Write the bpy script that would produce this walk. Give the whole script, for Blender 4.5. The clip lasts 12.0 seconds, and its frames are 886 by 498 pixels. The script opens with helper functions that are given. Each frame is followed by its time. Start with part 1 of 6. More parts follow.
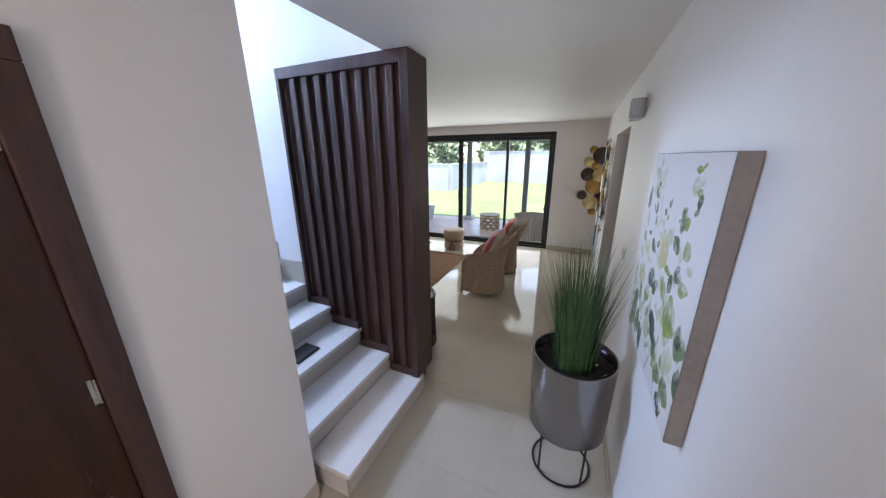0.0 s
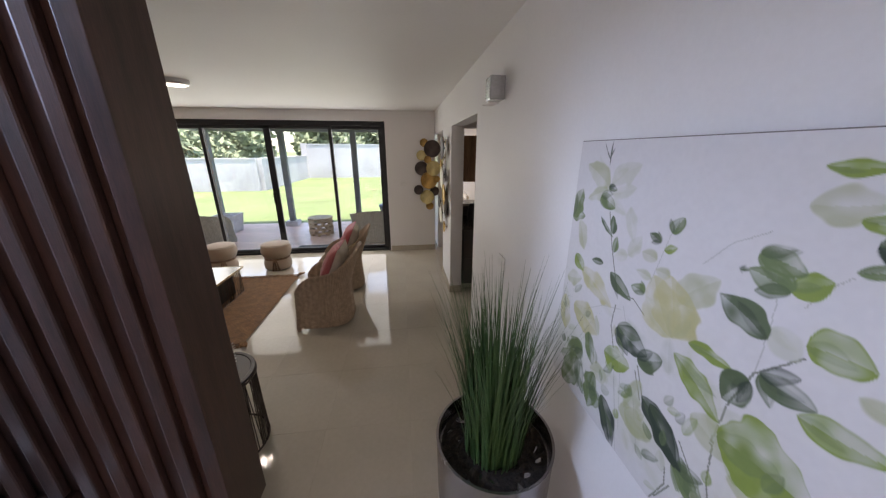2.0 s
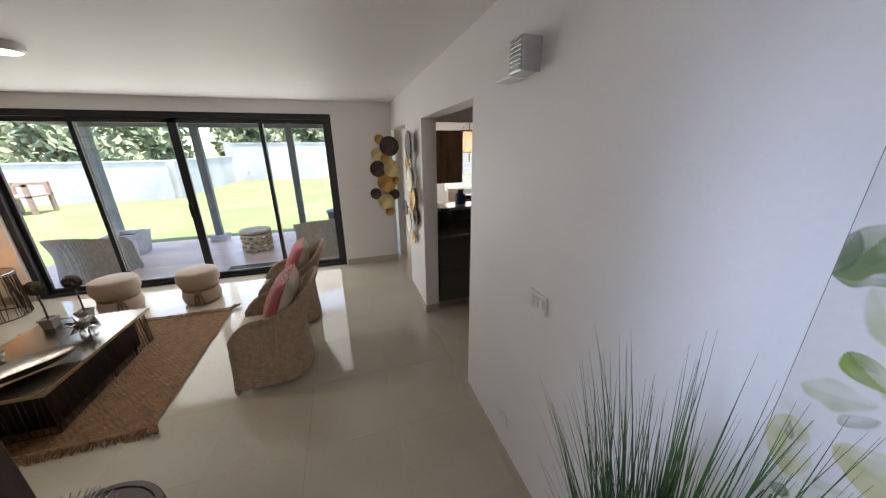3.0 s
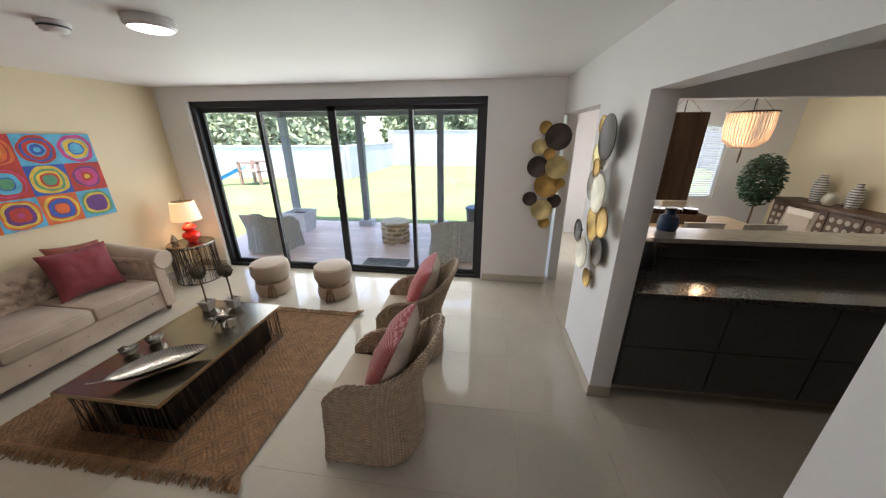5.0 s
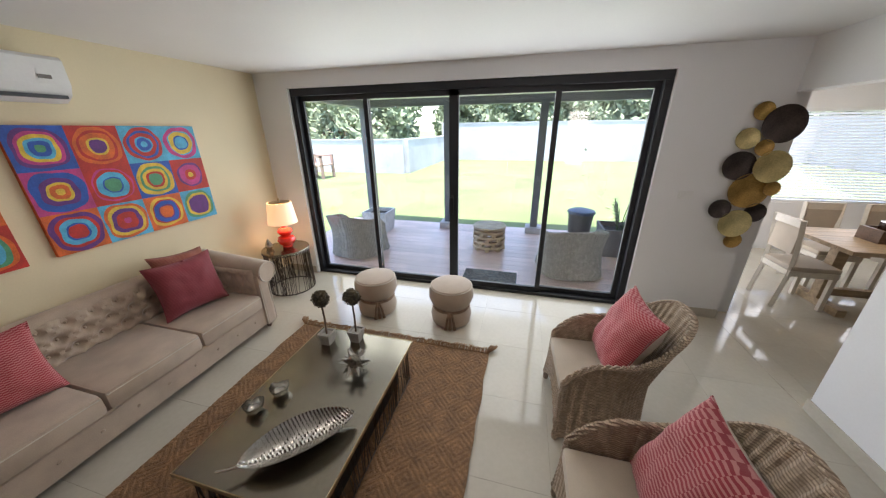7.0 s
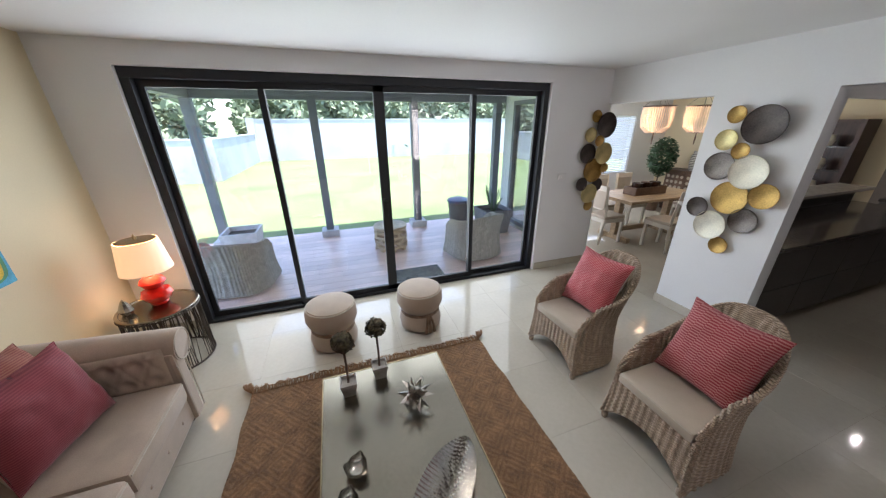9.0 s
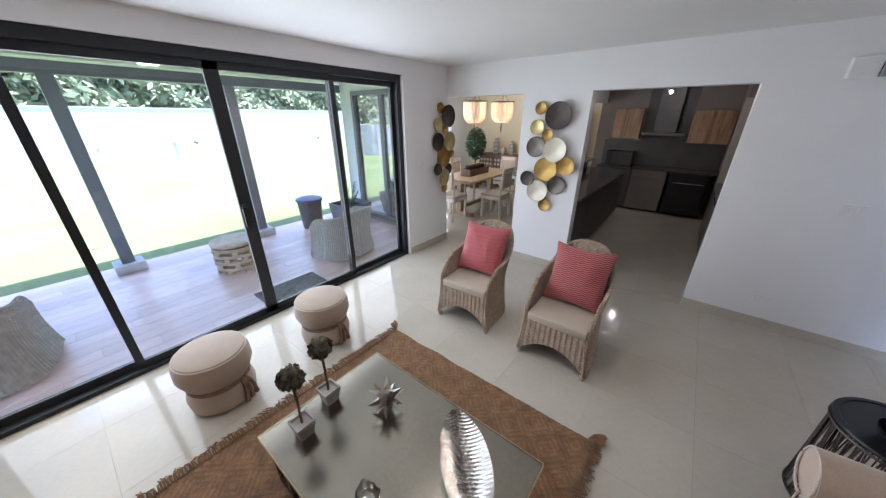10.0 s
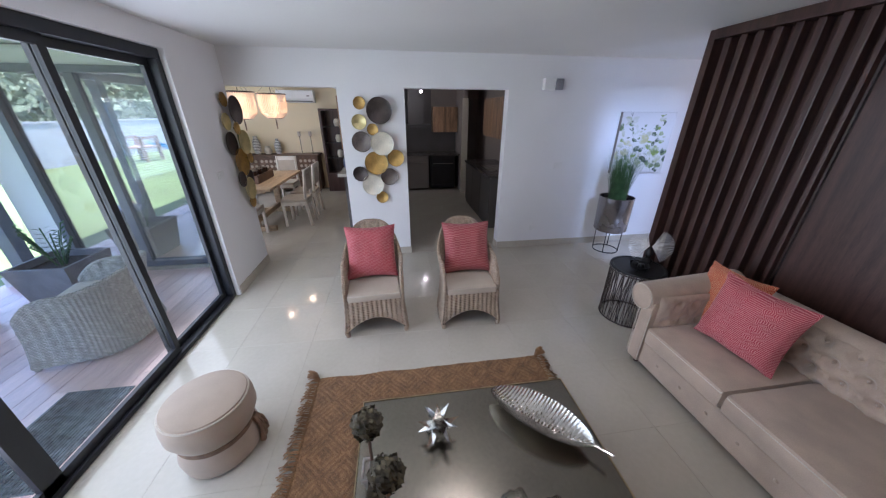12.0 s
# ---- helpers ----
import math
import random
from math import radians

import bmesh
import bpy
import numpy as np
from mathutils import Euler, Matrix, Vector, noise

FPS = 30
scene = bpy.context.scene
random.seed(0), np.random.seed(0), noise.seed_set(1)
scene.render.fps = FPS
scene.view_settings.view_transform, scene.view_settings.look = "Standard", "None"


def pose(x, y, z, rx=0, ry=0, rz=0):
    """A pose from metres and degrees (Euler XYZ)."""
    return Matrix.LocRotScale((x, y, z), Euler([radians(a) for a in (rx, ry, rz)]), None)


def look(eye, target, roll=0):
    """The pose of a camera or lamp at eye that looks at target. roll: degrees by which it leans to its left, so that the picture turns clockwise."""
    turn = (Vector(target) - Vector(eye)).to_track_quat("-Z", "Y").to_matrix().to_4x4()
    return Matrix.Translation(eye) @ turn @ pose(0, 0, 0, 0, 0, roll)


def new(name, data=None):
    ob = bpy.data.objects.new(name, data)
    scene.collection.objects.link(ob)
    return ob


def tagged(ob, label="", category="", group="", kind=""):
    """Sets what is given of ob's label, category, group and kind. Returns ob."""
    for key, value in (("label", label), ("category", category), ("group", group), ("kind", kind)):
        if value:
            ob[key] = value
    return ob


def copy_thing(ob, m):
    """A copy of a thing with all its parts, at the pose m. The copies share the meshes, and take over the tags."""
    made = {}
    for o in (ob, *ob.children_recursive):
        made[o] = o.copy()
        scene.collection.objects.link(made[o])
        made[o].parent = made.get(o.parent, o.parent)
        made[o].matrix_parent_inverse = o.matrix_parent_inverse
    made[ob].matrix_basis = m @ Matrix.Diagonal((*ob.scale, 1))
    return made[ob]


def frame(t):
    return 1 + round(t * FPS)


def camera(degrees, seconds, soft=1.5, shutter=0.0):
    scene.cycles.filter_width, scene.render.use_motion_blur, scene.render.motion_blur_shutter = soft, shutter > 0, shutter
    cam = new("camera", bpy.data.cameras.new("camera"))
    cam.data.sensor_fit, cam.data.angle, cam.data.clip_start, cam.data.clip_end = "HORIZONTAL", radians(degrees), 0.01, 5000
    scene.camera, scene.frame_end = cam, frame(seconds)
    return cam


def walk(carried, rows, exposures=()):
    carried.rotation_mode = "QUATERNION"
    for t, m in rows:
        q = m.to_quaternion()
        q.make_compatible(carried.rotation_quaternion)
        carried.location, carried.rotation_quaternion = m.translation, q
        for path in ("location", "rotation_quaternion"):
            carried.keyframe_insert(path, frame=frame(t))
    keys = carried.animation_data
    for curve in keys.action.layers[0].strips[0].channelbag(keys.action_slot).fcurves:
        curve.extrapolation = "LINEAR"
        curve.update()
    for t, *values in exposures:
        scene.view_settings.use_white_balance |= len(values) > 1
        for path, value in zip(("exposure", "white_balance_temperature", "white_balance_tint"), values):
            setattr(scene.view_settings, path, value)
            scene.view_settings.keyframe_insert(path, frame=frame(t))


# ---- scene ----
cam = camera(111.0, 12.0, soft=1.25)
PATH = [
    (0, (0.691, 1.134, 1.841), (-0.088, 2.882, 1.263), -0.34),
    (0.5, (0.617, 1.214, 1.827), (0.073, 3.048, 1.243), -0.58),
    (1, (0.499, 1.333, 1.837), (0.285, 3.229, 1.236), -0.46),
    (1.5, (0.448, 1.545, 1.821), (0.607, 3.442, 1.208), -0.30),
    (2, (0.455, 1.897, 1.823), (0.699, 3.784, 1.207), 0.08),
    (2.5, (0.319, 2.187, 1.837), (0.903, 3.993, 1.207), -0.71),
    (3, (0.275, 2.551, 1.821), (0.846, 4.361, 1.189), -0.67),
    (3.5, (0.297, 2.970, 1.797), (0.506, 4.869, 1.206), -0.69),
    (5.5, (0.038, 3.817, 1.873), (-0.227, 5.661, 1.146), -0.57),
    (6, (-0.198, 3.979, 1.865), (-0.528, 5.808, 1.128), -1.15),
    (6.5, (-0.598, 4.122, 1.842), (-1.083, 5.921, 1.116), -0.69),
    (8.5, (-1.937, 4.338, 1.835), (-1.924, 6.191, 1.084), -0.38),
    (9, (-2.226, 4.315, 1.868), (-1.621, 6.066, 1.112), -0.44),
    (9.5, (-2.477, 4.457, 1.900), (-1.459, 5.975, 1.089), -0.18),
    (10, (-2.701, 4.618, 1.836), (-1.263, 5.759, 1.041), 0.03),
    (10.5, (-2.893, 4.846, 1.794), (-1.157, 5.464, 1.017), 0.33),
    (11, (-2.937, 5.088, 1.860), (-1.158, 5.481, 1.036), 0.55),
    (11.5, (-2.907, 5.411, 1.796), (-1.080, 5.599, 1.005), 0.15),
    (12, (-2.957, 5.728, 1.842), (-1.153, 5.461, 1.020), 0.23),
]
EXPOSURES = [(0, 2.7, 6500, 18), (1.0, 2.65, 6550, 20), (1.5, 2.52, 6850, 21), (2.0, 2.45, 7200, 23), (2.5, 2.5, 7200, 21), (3.5, 2.8, 6700, 17), (5.5, 2.85, 6700, 18), (8.5, 2.74, 6250, 17), (10, 3.08, 5950, 20), (11, 2.95, 5800, 21), (12, 2.88, 5650, 22)]
walk(cam, [(t, look(eye, target, roll)) for t, eye, target, roll in PATH], EXPOSURES)

# ---- world and large lights ----
SUN_TURN, SUN_HEIGHT = 150.0, 80.0
world = bpy.data.worlds.new("world")
scene.world = world
world.use_nodes = True
wn = world.node_tree.nodes
wl = world.node_tree.links
sky = wn.new("ShaderNodeTexSky")
sky.sky_type = "NISHITA"
sky.sun_disc = False
sky.sun_elevation = radians(SUN_HEIGHT)
sky.sun_rotation = radians(SUN_TURN)
wn["Background"].inputs[1].default_value = 0.15
wl.new(sky.outputs[0], wn["Background"].inputs[0])
sun = new("sun", bpy.data.lights.new("sun", "SUN"))
sun.data.energy = 3.0
sun.data.angle = radians(0.5)
sun.data.color = (1.0, 0.96, 0.9)
sun_from = Vector((math.sin(radians(SUN_TURN)) * math.cos(radians(SUN_HEIGHT)), math.cos(radians(SUN_TURN)) * math.cos(radians(SUN_HEIGHT)), math.sin(radians(SUN_HEIGHT))))
sun.matrix_world = look(sun_from * 20, (0, 0, 0))


def area_light(name, eye, target, w, h, power, color):
    ob = new(name, bpy.data.lights.new(name, "AREA"))
    ob.data.shape = "RECTANGLE"
    ob.data.size, ob.data.size_y, ob.data.energy, ob.data.color = w, h, power, color
    ob.matrix_world = look(eye, target)
    return ob


def point_light(name, at, power, color, radius=0.04):
    ob = new(name, bpy.data.lights.new(name, "POINT"))
    ob.data.energy, ob.data.color, ob.data.shadow_soft_size = power, color, radius
    ob.location = at
    return ob


area_light("daylight_glass_doors", (-1.73, 7.76, 1.2), (-1.73, 5.0, 0.9), 3.6, 2.1, 11, (0.93, 0.97, 1.0))
area_light("daylight_stair_window", (-3.9, 2.49, 3.6), (1.0, 2.4, 1.2), 0.8, 1.4, 26, (0.50, 0.68, 1.0))
area_light("daylight_entrance", (0.70, -1.32, 1.5), (-0.25, 2.5, 1.2), 0.6, 1.8, 4.6, (1.0, 0.90, 0.85))
area_light("daylight_dining_door", (1.3, 8.9, 1.2), (4.0, 8.4, 1.0), 1.4, 2.0, 3.5, (0.95, 0.98, 1.0))
area_light("daylight_dining_window", (3.5, 9.86, 1.4), (3.3, 7.0, 1.0), 1.6, 1.2, 3.5, (0.95, 0.98, 1.0))
area_light("ceiling_bulb", (-1.64, 5.40, 2.39), (-1.64, 5.401, 0.0), 0.18, 0.18, 1.6, (1.0, 0.93, 0.82)).data.shape = "DISK"
point_light("table_lamp_bulb", (-3.72, 7.12, 0.97), 0.6, (1.0, 0.62, 0.3), 0.04)
point_light("chandelier_bulb", (2.53, 8.02, 1.92), 0.95, (1.0, 0.72, 0.42), 0.06)
point_light("chandelier_bulb", (3.07, 7.74, 1.92), 0.95, (1.0, 0.72, 0.42), 0.06)
point_light("kitchen_bulb", (4.0, 5.17, 2.15), 0.85, (1.0, 0.93, 0.85), 0.02)

# ---- materials ----


def material(name, color, rough=0.6, metal=0.0, vary=0.12, scale=6.0, fine=60.0, bump=0.15, depth=0.002, second=None, coat=0.0, stretch=(1, 1, 1), random_tint=0.0, sheen=0.0):
    """A surface with broad patches, fine grain and small relief."""
    m = bpy.data.materials.new(name)
    m.use_nodes = True
    nt = m.node_tree
    n, l = nt.nodes, nt.links
    b = n["Principled BSDF"]
    tc = n.new("ShaderNodeTexCoord")
    mp = n.new("ShaderNodeMapping")
    mp.inputs["Scale"].default_value = stretch
    l.new(tc.outputs["Object"], mp.inputs[0])
    big, small = n.new("ShaderNodeTexNoise"), n.new("ShaderNodeTexNoise")
    big.inputs["Scale"].default_value, small.inputs["Scale"].default_value = scale, fine
    big.inputs["Detail"].default_value = small.inputs["Detail"].default_value = 4
    l.new(mp.outputs[0], big.inputs[0])
    l.new(mp.outputs[0], small.inputs[0])
    add = n.new("ShaderNodeMath")
    add.operation = "ADD"
    half = n.new("ShaderNodeMath")
    half.operation = "MULTIPLY"
    half.inputs[1].default_value = 0.6
    l.new(small.outputs[0], half.inputs[0])
    l.new(big.outputs[0], add.inputs[0])
    l.new(half.outputs[0], add.inputs[1])
    ramp = n.new("ShaderNodeValToRGB")
    other = second or tuple(c * (1 - 2.2 * vary) for c in color)
    ramp.color_ramp.elements[0].position, ramp.color_ramp.elements[1].position = 0.55, 1.05
    ramp.color_ramp.elements[0].color = (*other, 1)
    ramp.color_ramp.elements[1].color = (*[min(1, c * (1 + vary)) for c in color], 1)
    l.new(add.outputs[0], ramp.inputs[0])
    out = ramp.outputs[0]
    if random_tint:
        info, hsv, mul = n.new("ShaderNodeObjectInfo"), n.new("ShaderNodeHueSaturation"), n.new("ShaderNodeMapRange")
        mul.inputs[3].default_value, mul.inputs[4].default_value = 1 - random_tint, 1 + random_tint
        l.new(info.outputs["Random"], mul.inputs[0])
        l.new(mul.outputs[0], hsv.inputs["Value"])
        l.new(out, hsv.inputs["Color"])
        out = hsv.outputs[0]
    l.new(out, b.inputs["Base Color"])
    rr = n.new("ShaderNodeMapRange")
    rr.inputs[3].default_value, rr.inputs[4].default_value = max(0.02, rough * 0.8), min(1, rough * 1.2)
    l.new(big.outputs[0], rr.inputs[0])
    l.new(rr.outputs[0], b.inputs["Roughness"])
    b.inputs["Metallic"].default_value = metal
    b.inputs["Coat Weight"].default_value = coat
    b.inputs["Sheen Weight"].default_value = sheen
    if bump:
        bp = n.new("ShaderNodeBump")
        bp.inputs["Strength"].default_value, bp.inputs["Distance"].default_value = bump, depth
        l.new(small.outputs[0], bp.inputs["Height"])
        l.new(bp.outputs[0], b.inputs["Normal"])
    return m


def glow(name, color, power, base=(0.8, 0.8, 0.8)):
    m = bpy.data.materials.new(name)
    m.use_nodes = True
    b = m.node_tree.nodes["Principled BSDF"]
    b.inputs["Base Color"].default_value = (*base, 1)
    b.inputs["Emission Color"].default_value = (*color, 1)
    b.inputs["Emission Strength"].default_value = power
    return m


def pane_glass(name, gloss=0.07, tint=(0.96, 0.98, 0.97)):
    m = bpy.data.materials.new(name)
    m.use_nodes = True
    n, l = m.node_tree.nodes, m.node_tree.links
    n.remove(n["Principled BSDF"])
    clear, shine, mix = n.new("ShaderNodeBsdfTransparent"), n.new("ShaderNodeBsdfGlossy"), n.new("ShaderNodeMixShader")
    clear.inputs[0].default_value = (*tint, 1)
    shine.inputs["Roughness"].default_value = 0.02
    mix.inputs[0].default_value = gloss
    l.new(clear.outputs[0], mix.inputs[1])
    l.new(shine.outputs[0], mix.inputs[2])
    l.new(mix.outputs[0], n["Material Output"].inputs[0])
    return m


def bands(name, first, second, scale, turn=(0, 0, 0), rough=0.8, sharp=0.5, stripes=None, steps=None, patchy=(0.08, 9), distort=0.0, kind="BANDS"):
    """Woven cloth with fine stripes, crossed by broader plain bands where asked."""
    m = material(name, first, rough=rough, vary=patchy[0], scale=patchy[1], fine=220, bump=0.4, depth=0.002, sheen=0.2)
    n, l = m.node_tree.nodes, m.node_tree.links
    tc, mp, wave, ramp, mix = n.new("ShaderNodeTexCoord"), n.new("ShaderNodeMapping"), n.new("ShaderNodeTexWave"), n.new("ShaderNodeValToRGB"), n.new("ShaderNodeMix")
    mp.inputs["Rotation"].default_value = [radians(a) for a in turn]
    wave.wave_type = kind
    wave.inputs["Scale"].default_value = scale
    wave.inputs["Distortion"].default_value = distort
    l.new(tc.outputs["Object"], mp.inputs[0])
    l.new(mp.outputs[0], wave.inputs[0])
    if steps:
        sep, com, w3, gt, ad = n.new("ShaderNodeSeparateXYZ"), n.new("ShaderNodeCombineXYZ"), n.new("ShaderNodeMath"), n.new("ShaderNodeMath"), n.new("ShaderNodeMath")
        w3.operation, gt.operation, ad.operation = "PINGPONG", "GREATER_THAN", "MULTIPLY_ADD"
        w3.inputs[1].default_value, gt.inputs[1].default_value = steps, steps * 0.5
        l.new(tc.outputs["Object"], sep.inputs[0])
        l.new(sep.outputs[0], w3.inputs[0])
        l.new(w3.outputs[0], gt.inputs[0])
        l.new(gt.outputs[0], ad.inputs[0])
        ad.inputs[1].default_value = 0.157 / scale
        l.new(sep.outputs[1], ad.inputs[2])
        l.new(ad.outputs[0], com.inputs[1])
        l.new(sep.outputs[0], com.inputs[0])
        l.new(com.outputs[0], mp.inputs[0])
    ramp.color_ramp.elements[0].position, ramp.color_ramp.elements[1].position = sharp, sharp + 0.12
    l.new(wave.outputs["Fac"], ramp.inputs[0])
    mix.data_type = "RGBA"
    fac = ramp.outputs[0]
    if stripes:
        w2, r2, mul = n.new("ShaderNodeTexWave"), n.new("ShaderNodeValToRGB"), n.new("ShaderNodeMath")
        m2 = n.new("ShaderNodeMapping")
        m2.inputs["Rotation"].default_value = (0, 0, radians(90))
        w2.inputs["Scale"].default_value = stripes
        l.new(mp.outputs[0], m2.inputs[0])
        l.new(m2.outputs[0], w2.inputs[0])
        l.new(w2.outputs["Fac"], r2.inputs[0])
        r2.color_ramp.elements[0].position, r2.color_ramp.elements[1].position = 0.45, 0.55
        mul.operation = "MULTIPLY"
        l.new(fac, mul.inputs[0])
        l.new(r2.outputs[0], mul.inputs[1])
        fac = mul.outputs[0]
    b = n["Principled BSDF"]
    base = b.inputs["Base Color"].links[0].from_socket
    l.new(fac, mix.inputs[0])
    l.new(base, mix.inputs[6])
    mix.inputs[7].default_value = (*second, 1)
    l.new(mix.outputs[2], b.inputs["Base Color"])
    return m


def maze(name, first, second, cell=0.062, line=0.0052, columns=0.0):
    """Woven cloth with nested lozenges, crossed by columns of plain stripes where asked."""
    m = material(name, first, rough=0.85, vary=0.10, scale=9, fine=220, bump=0.4, depth=0.002, sheen=0.2)
    n, l = m.node_tree.nodes, m.node_tree.links

    def calc(kind, a, b):
        node = n.new("ShaderNodeMath")
        node.operation = kind
        for k, v in enumerate((a, b)):
            if isinstance(v, (int, float)):
                node.inputs[k].default_value = v
            else:
                l.new(v, node.inputs[k])
        return node.outputs[0]

    tc, sep, wob = n.new("ShaderNodeTexCoord"), n.new("ShaderNodeSeparateXYZ"), n.new("ShaderNodeTexNoise")
    wob.inputs["Scale"].default_value = 14
    l.new(tc.outputs["Object"], sep.inputs[0])
    l.new(tc.outputs["Object"], wob.inputs[0])
    drift = calc("MULTIPLY", wob.outputs[0], line * 1.2)
    x, y = calc("ADD", sep.outputs[0], drift), calc("ADD", sep.outputs[1], drift)
    px = calc("PINGPONG", calc("ADD", x, 5.0), cell / 2)
    py = calc("PINGPONG", calc("ADD", y, 5.0), cell / 2)
    field = calc("ADD", px, calc("MAXIMUM", calc("SUBTRACT", py, cell * 0.14), 0.0))
    if columns:
        side = calc("GREATER_THAN", calc("PINGPONG", calc("ADD", x, 5.0), columns), columns * 0.5)
        plain = calc("MULTIPLY", calc("ADD", y, 5.0), side)
        field = calc("ADD", calc("MULTIPLY", field, calc("SUBTRACT", 1.0, side)), plain)
    mark = calc("GREATER_THAN", calc("PINGPONG", field, line), line * 0.58)
    b, mix = n["Principled BSDF"], n.new("ShaderNodeMix")
    mix.data_type = "RGBA"
    l.new(mark, mix.inputs[0])
    l.new(b.inputs["Base Color"].links[0].from_socket, mix.inputs[6])
    mix.inputs[7].default_value = (*second, 1)
    l.new(mix.outputs[2], b.inputs["Base Color"])
    return m


WICKER = bands("brown_wicker", (0.45, 0.35, 0.255), (0.24, 0.175, 0.12), 29, turn=(0, 90, 0), sharp=0.6, patchy=(0.2, 28))
GREYWICKER = bands("weathered_wicker", (0.44, 0.42, 0.39), (0.24, 0.23, 0.21), 25, turn=(0, 90, 0), sharp=0.6, patchy=(0.2, 24))
WALL = material("wall_paint", (0.80, 0.80, 0.80), 0.55, vary=0.015, scale=1.5, fine=90, bump=0.08, depth=0.001)
BEIGE = material("beige_paint", (0.72, 0.62, 0.42), 0.6, vary=0.02, scale=1.5, fine=90, bump=0.08, depth=0.001)
CEIL = material("ceiling_paint", (0.78, 0.78, 0.76), 0.6, vary=0.015, scale=1.2, fine=70, bump=0.06, depth=0.001)
TILE = material("polished_tile", (0.47, 0.435, 0.36), 0.075, vary=0.03, scale=2.5, fine=30, bump=0.01, depth=0.0005, random_tint=0.012)
GROUT = material("grout", (0.462, 0.427, 0.354), 0.08, bump=0.02)
SKIRT = material("skirting_tile", (0.50, 0.46, 0.38), 0.25, vary=0.04, scale=3, fine=40, bump=0.02)
DARKWOOD = material("dark_stained_wood", (0.062, 0.031, 0.025), 0.38, vary=0.25, scale=3, fine=35, bump=0.2, depth=0.001, stretch=(8, 8, 0.6))
DOORWOOD = material("door_wood", (0.036, 0.014, 0.008), 0.25, vary=0.12, scale=2, fine=30, bump=0.1, depth=0.001, stretch=(6, 6, 0.5))
MARBLE = material("white_stair_slab", (0.74, 0.73, 0.72), 0.35, vary=0.03, scale=4, fine=50, bump=0.03)
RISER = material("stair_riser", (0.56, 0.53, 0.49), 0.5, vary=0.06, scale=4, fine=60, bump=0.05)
BLACKALU = material("black_aluminium", (0.010, 0.012, 0.016), 0.5, vary=0.1, metal=0.0, bump=0.02)
BRUSHED = material("brushed_steel", (0.33, 0.31, 0.32), 0.27, metal=1.0, vary=0.03, scale=2, fine=25, bump=0.02)
SILVER = material("silver", (0.52, 0.50, 0.46), 0.24, metal=1.0, vary=0.12, scale=15, fine=80, bump=0.1)
TABLEMETAL = material("table_metal", (0.30, 0.275, 0.225), 0.22, metal=1.0, vary=0.06, scale=3, fine=60, bump=0.03)
DARKMETAL = material("dark_wire", (0.10, 0.085, 0.075), 0.4, metal=0.9, vary=0.2, scale=8)
BRONZE = material("bronze_edge", (0.42, 0.33, 0.2), 0.3, metal=1.0)
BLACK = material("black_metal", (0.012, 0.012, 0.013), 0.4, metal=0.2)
LINEN = material("seat_linen", (0.46, 0.395, 0.31), 0.85, vary=0.05, scale=6, fine=260, bump=0.3, depth=0.001, sheen=0.2)
SOFA = material("sofa_velvet", (0.44, 0.345, 0.265), 0.75, vary=0.08, scale=7, fine=200, bump=0.3, depth=0.001, sheen=0.35)
POUF = material("pouf_fabric", (0.38, 0.30, 0.23), 0.85, vary=0.05, scale=8, fine=260, bump=0.3, depth=0.001, sheen=0.2)
ROPE = material("rope_tie", (0.22, 0.14, 0.09), 0.85, vary=0.2, scale=20, fine=200, bump=0.5)
JUTE = material("jute", (0.225, 0.124, 0.057), 0.95, vary=0.3, scale=14, fine=170, bump=0.9, depth=0.006, second=(0.15, 0.080, 0.036))
JUTEDARK = material("jute_dark_strand", (0.172, 0.092, 0.042), 0.95, vary=0.3, scale=14, fine=170, bump=0.9, depth=0.006, second=(0.115, 0.062, 0.028))
PINK = bands("pink_weave", (0.33, 0.022, 0.036), (0.50, 0.17, 0.17), 24, turn=(0, 0, 90), distort=1.4, steps=0.022)
PLUM = bands("plum_weave", (0.20, 0.022, 0.035), (0.27, 0.05, 0.06), 30, turn=(0, 0, 90), distort=0.6)
RED = bands("red_weave", (0.25, 0.018, 0.03), (0.42, 0.16, 0.15), 20, turn=(0, 0, 90), sharp=0.5, distort=2.2, steps=0.05)
ORANGE = maze("orange_maze", (0.44, 0.06, 0.022), (0.60, 0.30, 0.16))
ROSE = maze("rose_maze", (0.34, 0.028, 0.05), (0.56, 0.22, 0.22), columns=0.085)
RUST = bands("rust_weave", (0.22, 0.045, 0.035), (0.30, 0.11, 0.07), 28, turn=(0, 0, 90), distort=0.8)
PIPING = material("cream_cloth", (0.52, 0.46, 0.38), 0.85, bump=0.3, fine=200)
LEAF = material("grass_blade", (0.05, 0.105, 0.036), 0.5, vary=0.4, scale=9, second=(0.02, 0.06, 0.015))
SOIL = material("soil", (0.03, 0.022, 0.016), 0.95, vary=0.4, scale=40, fine=120, bump=0.8, depth=0.01)
LAWN = material("lawn", (0.115, 0.165, 0.06), 0.9, vary=0.2, scale=0.5, fine=25, bump=0.6, depth=0.03, second=(0.085, 0.115, 0.038))
TREES = material("tree_leaves", (0.20, 0.24, 0.15), 0.9, vary=0.10, scale=0.6, fine=4, bump=0.0, second=(0.18, 0.225, 0.13))
GARDENWALL = material("garden_wall_paint", (0.44, 0.44, 0.46), 0.8, vary=0.10, scale=0.5, fine=6, bump=0.1, depth=0.01)
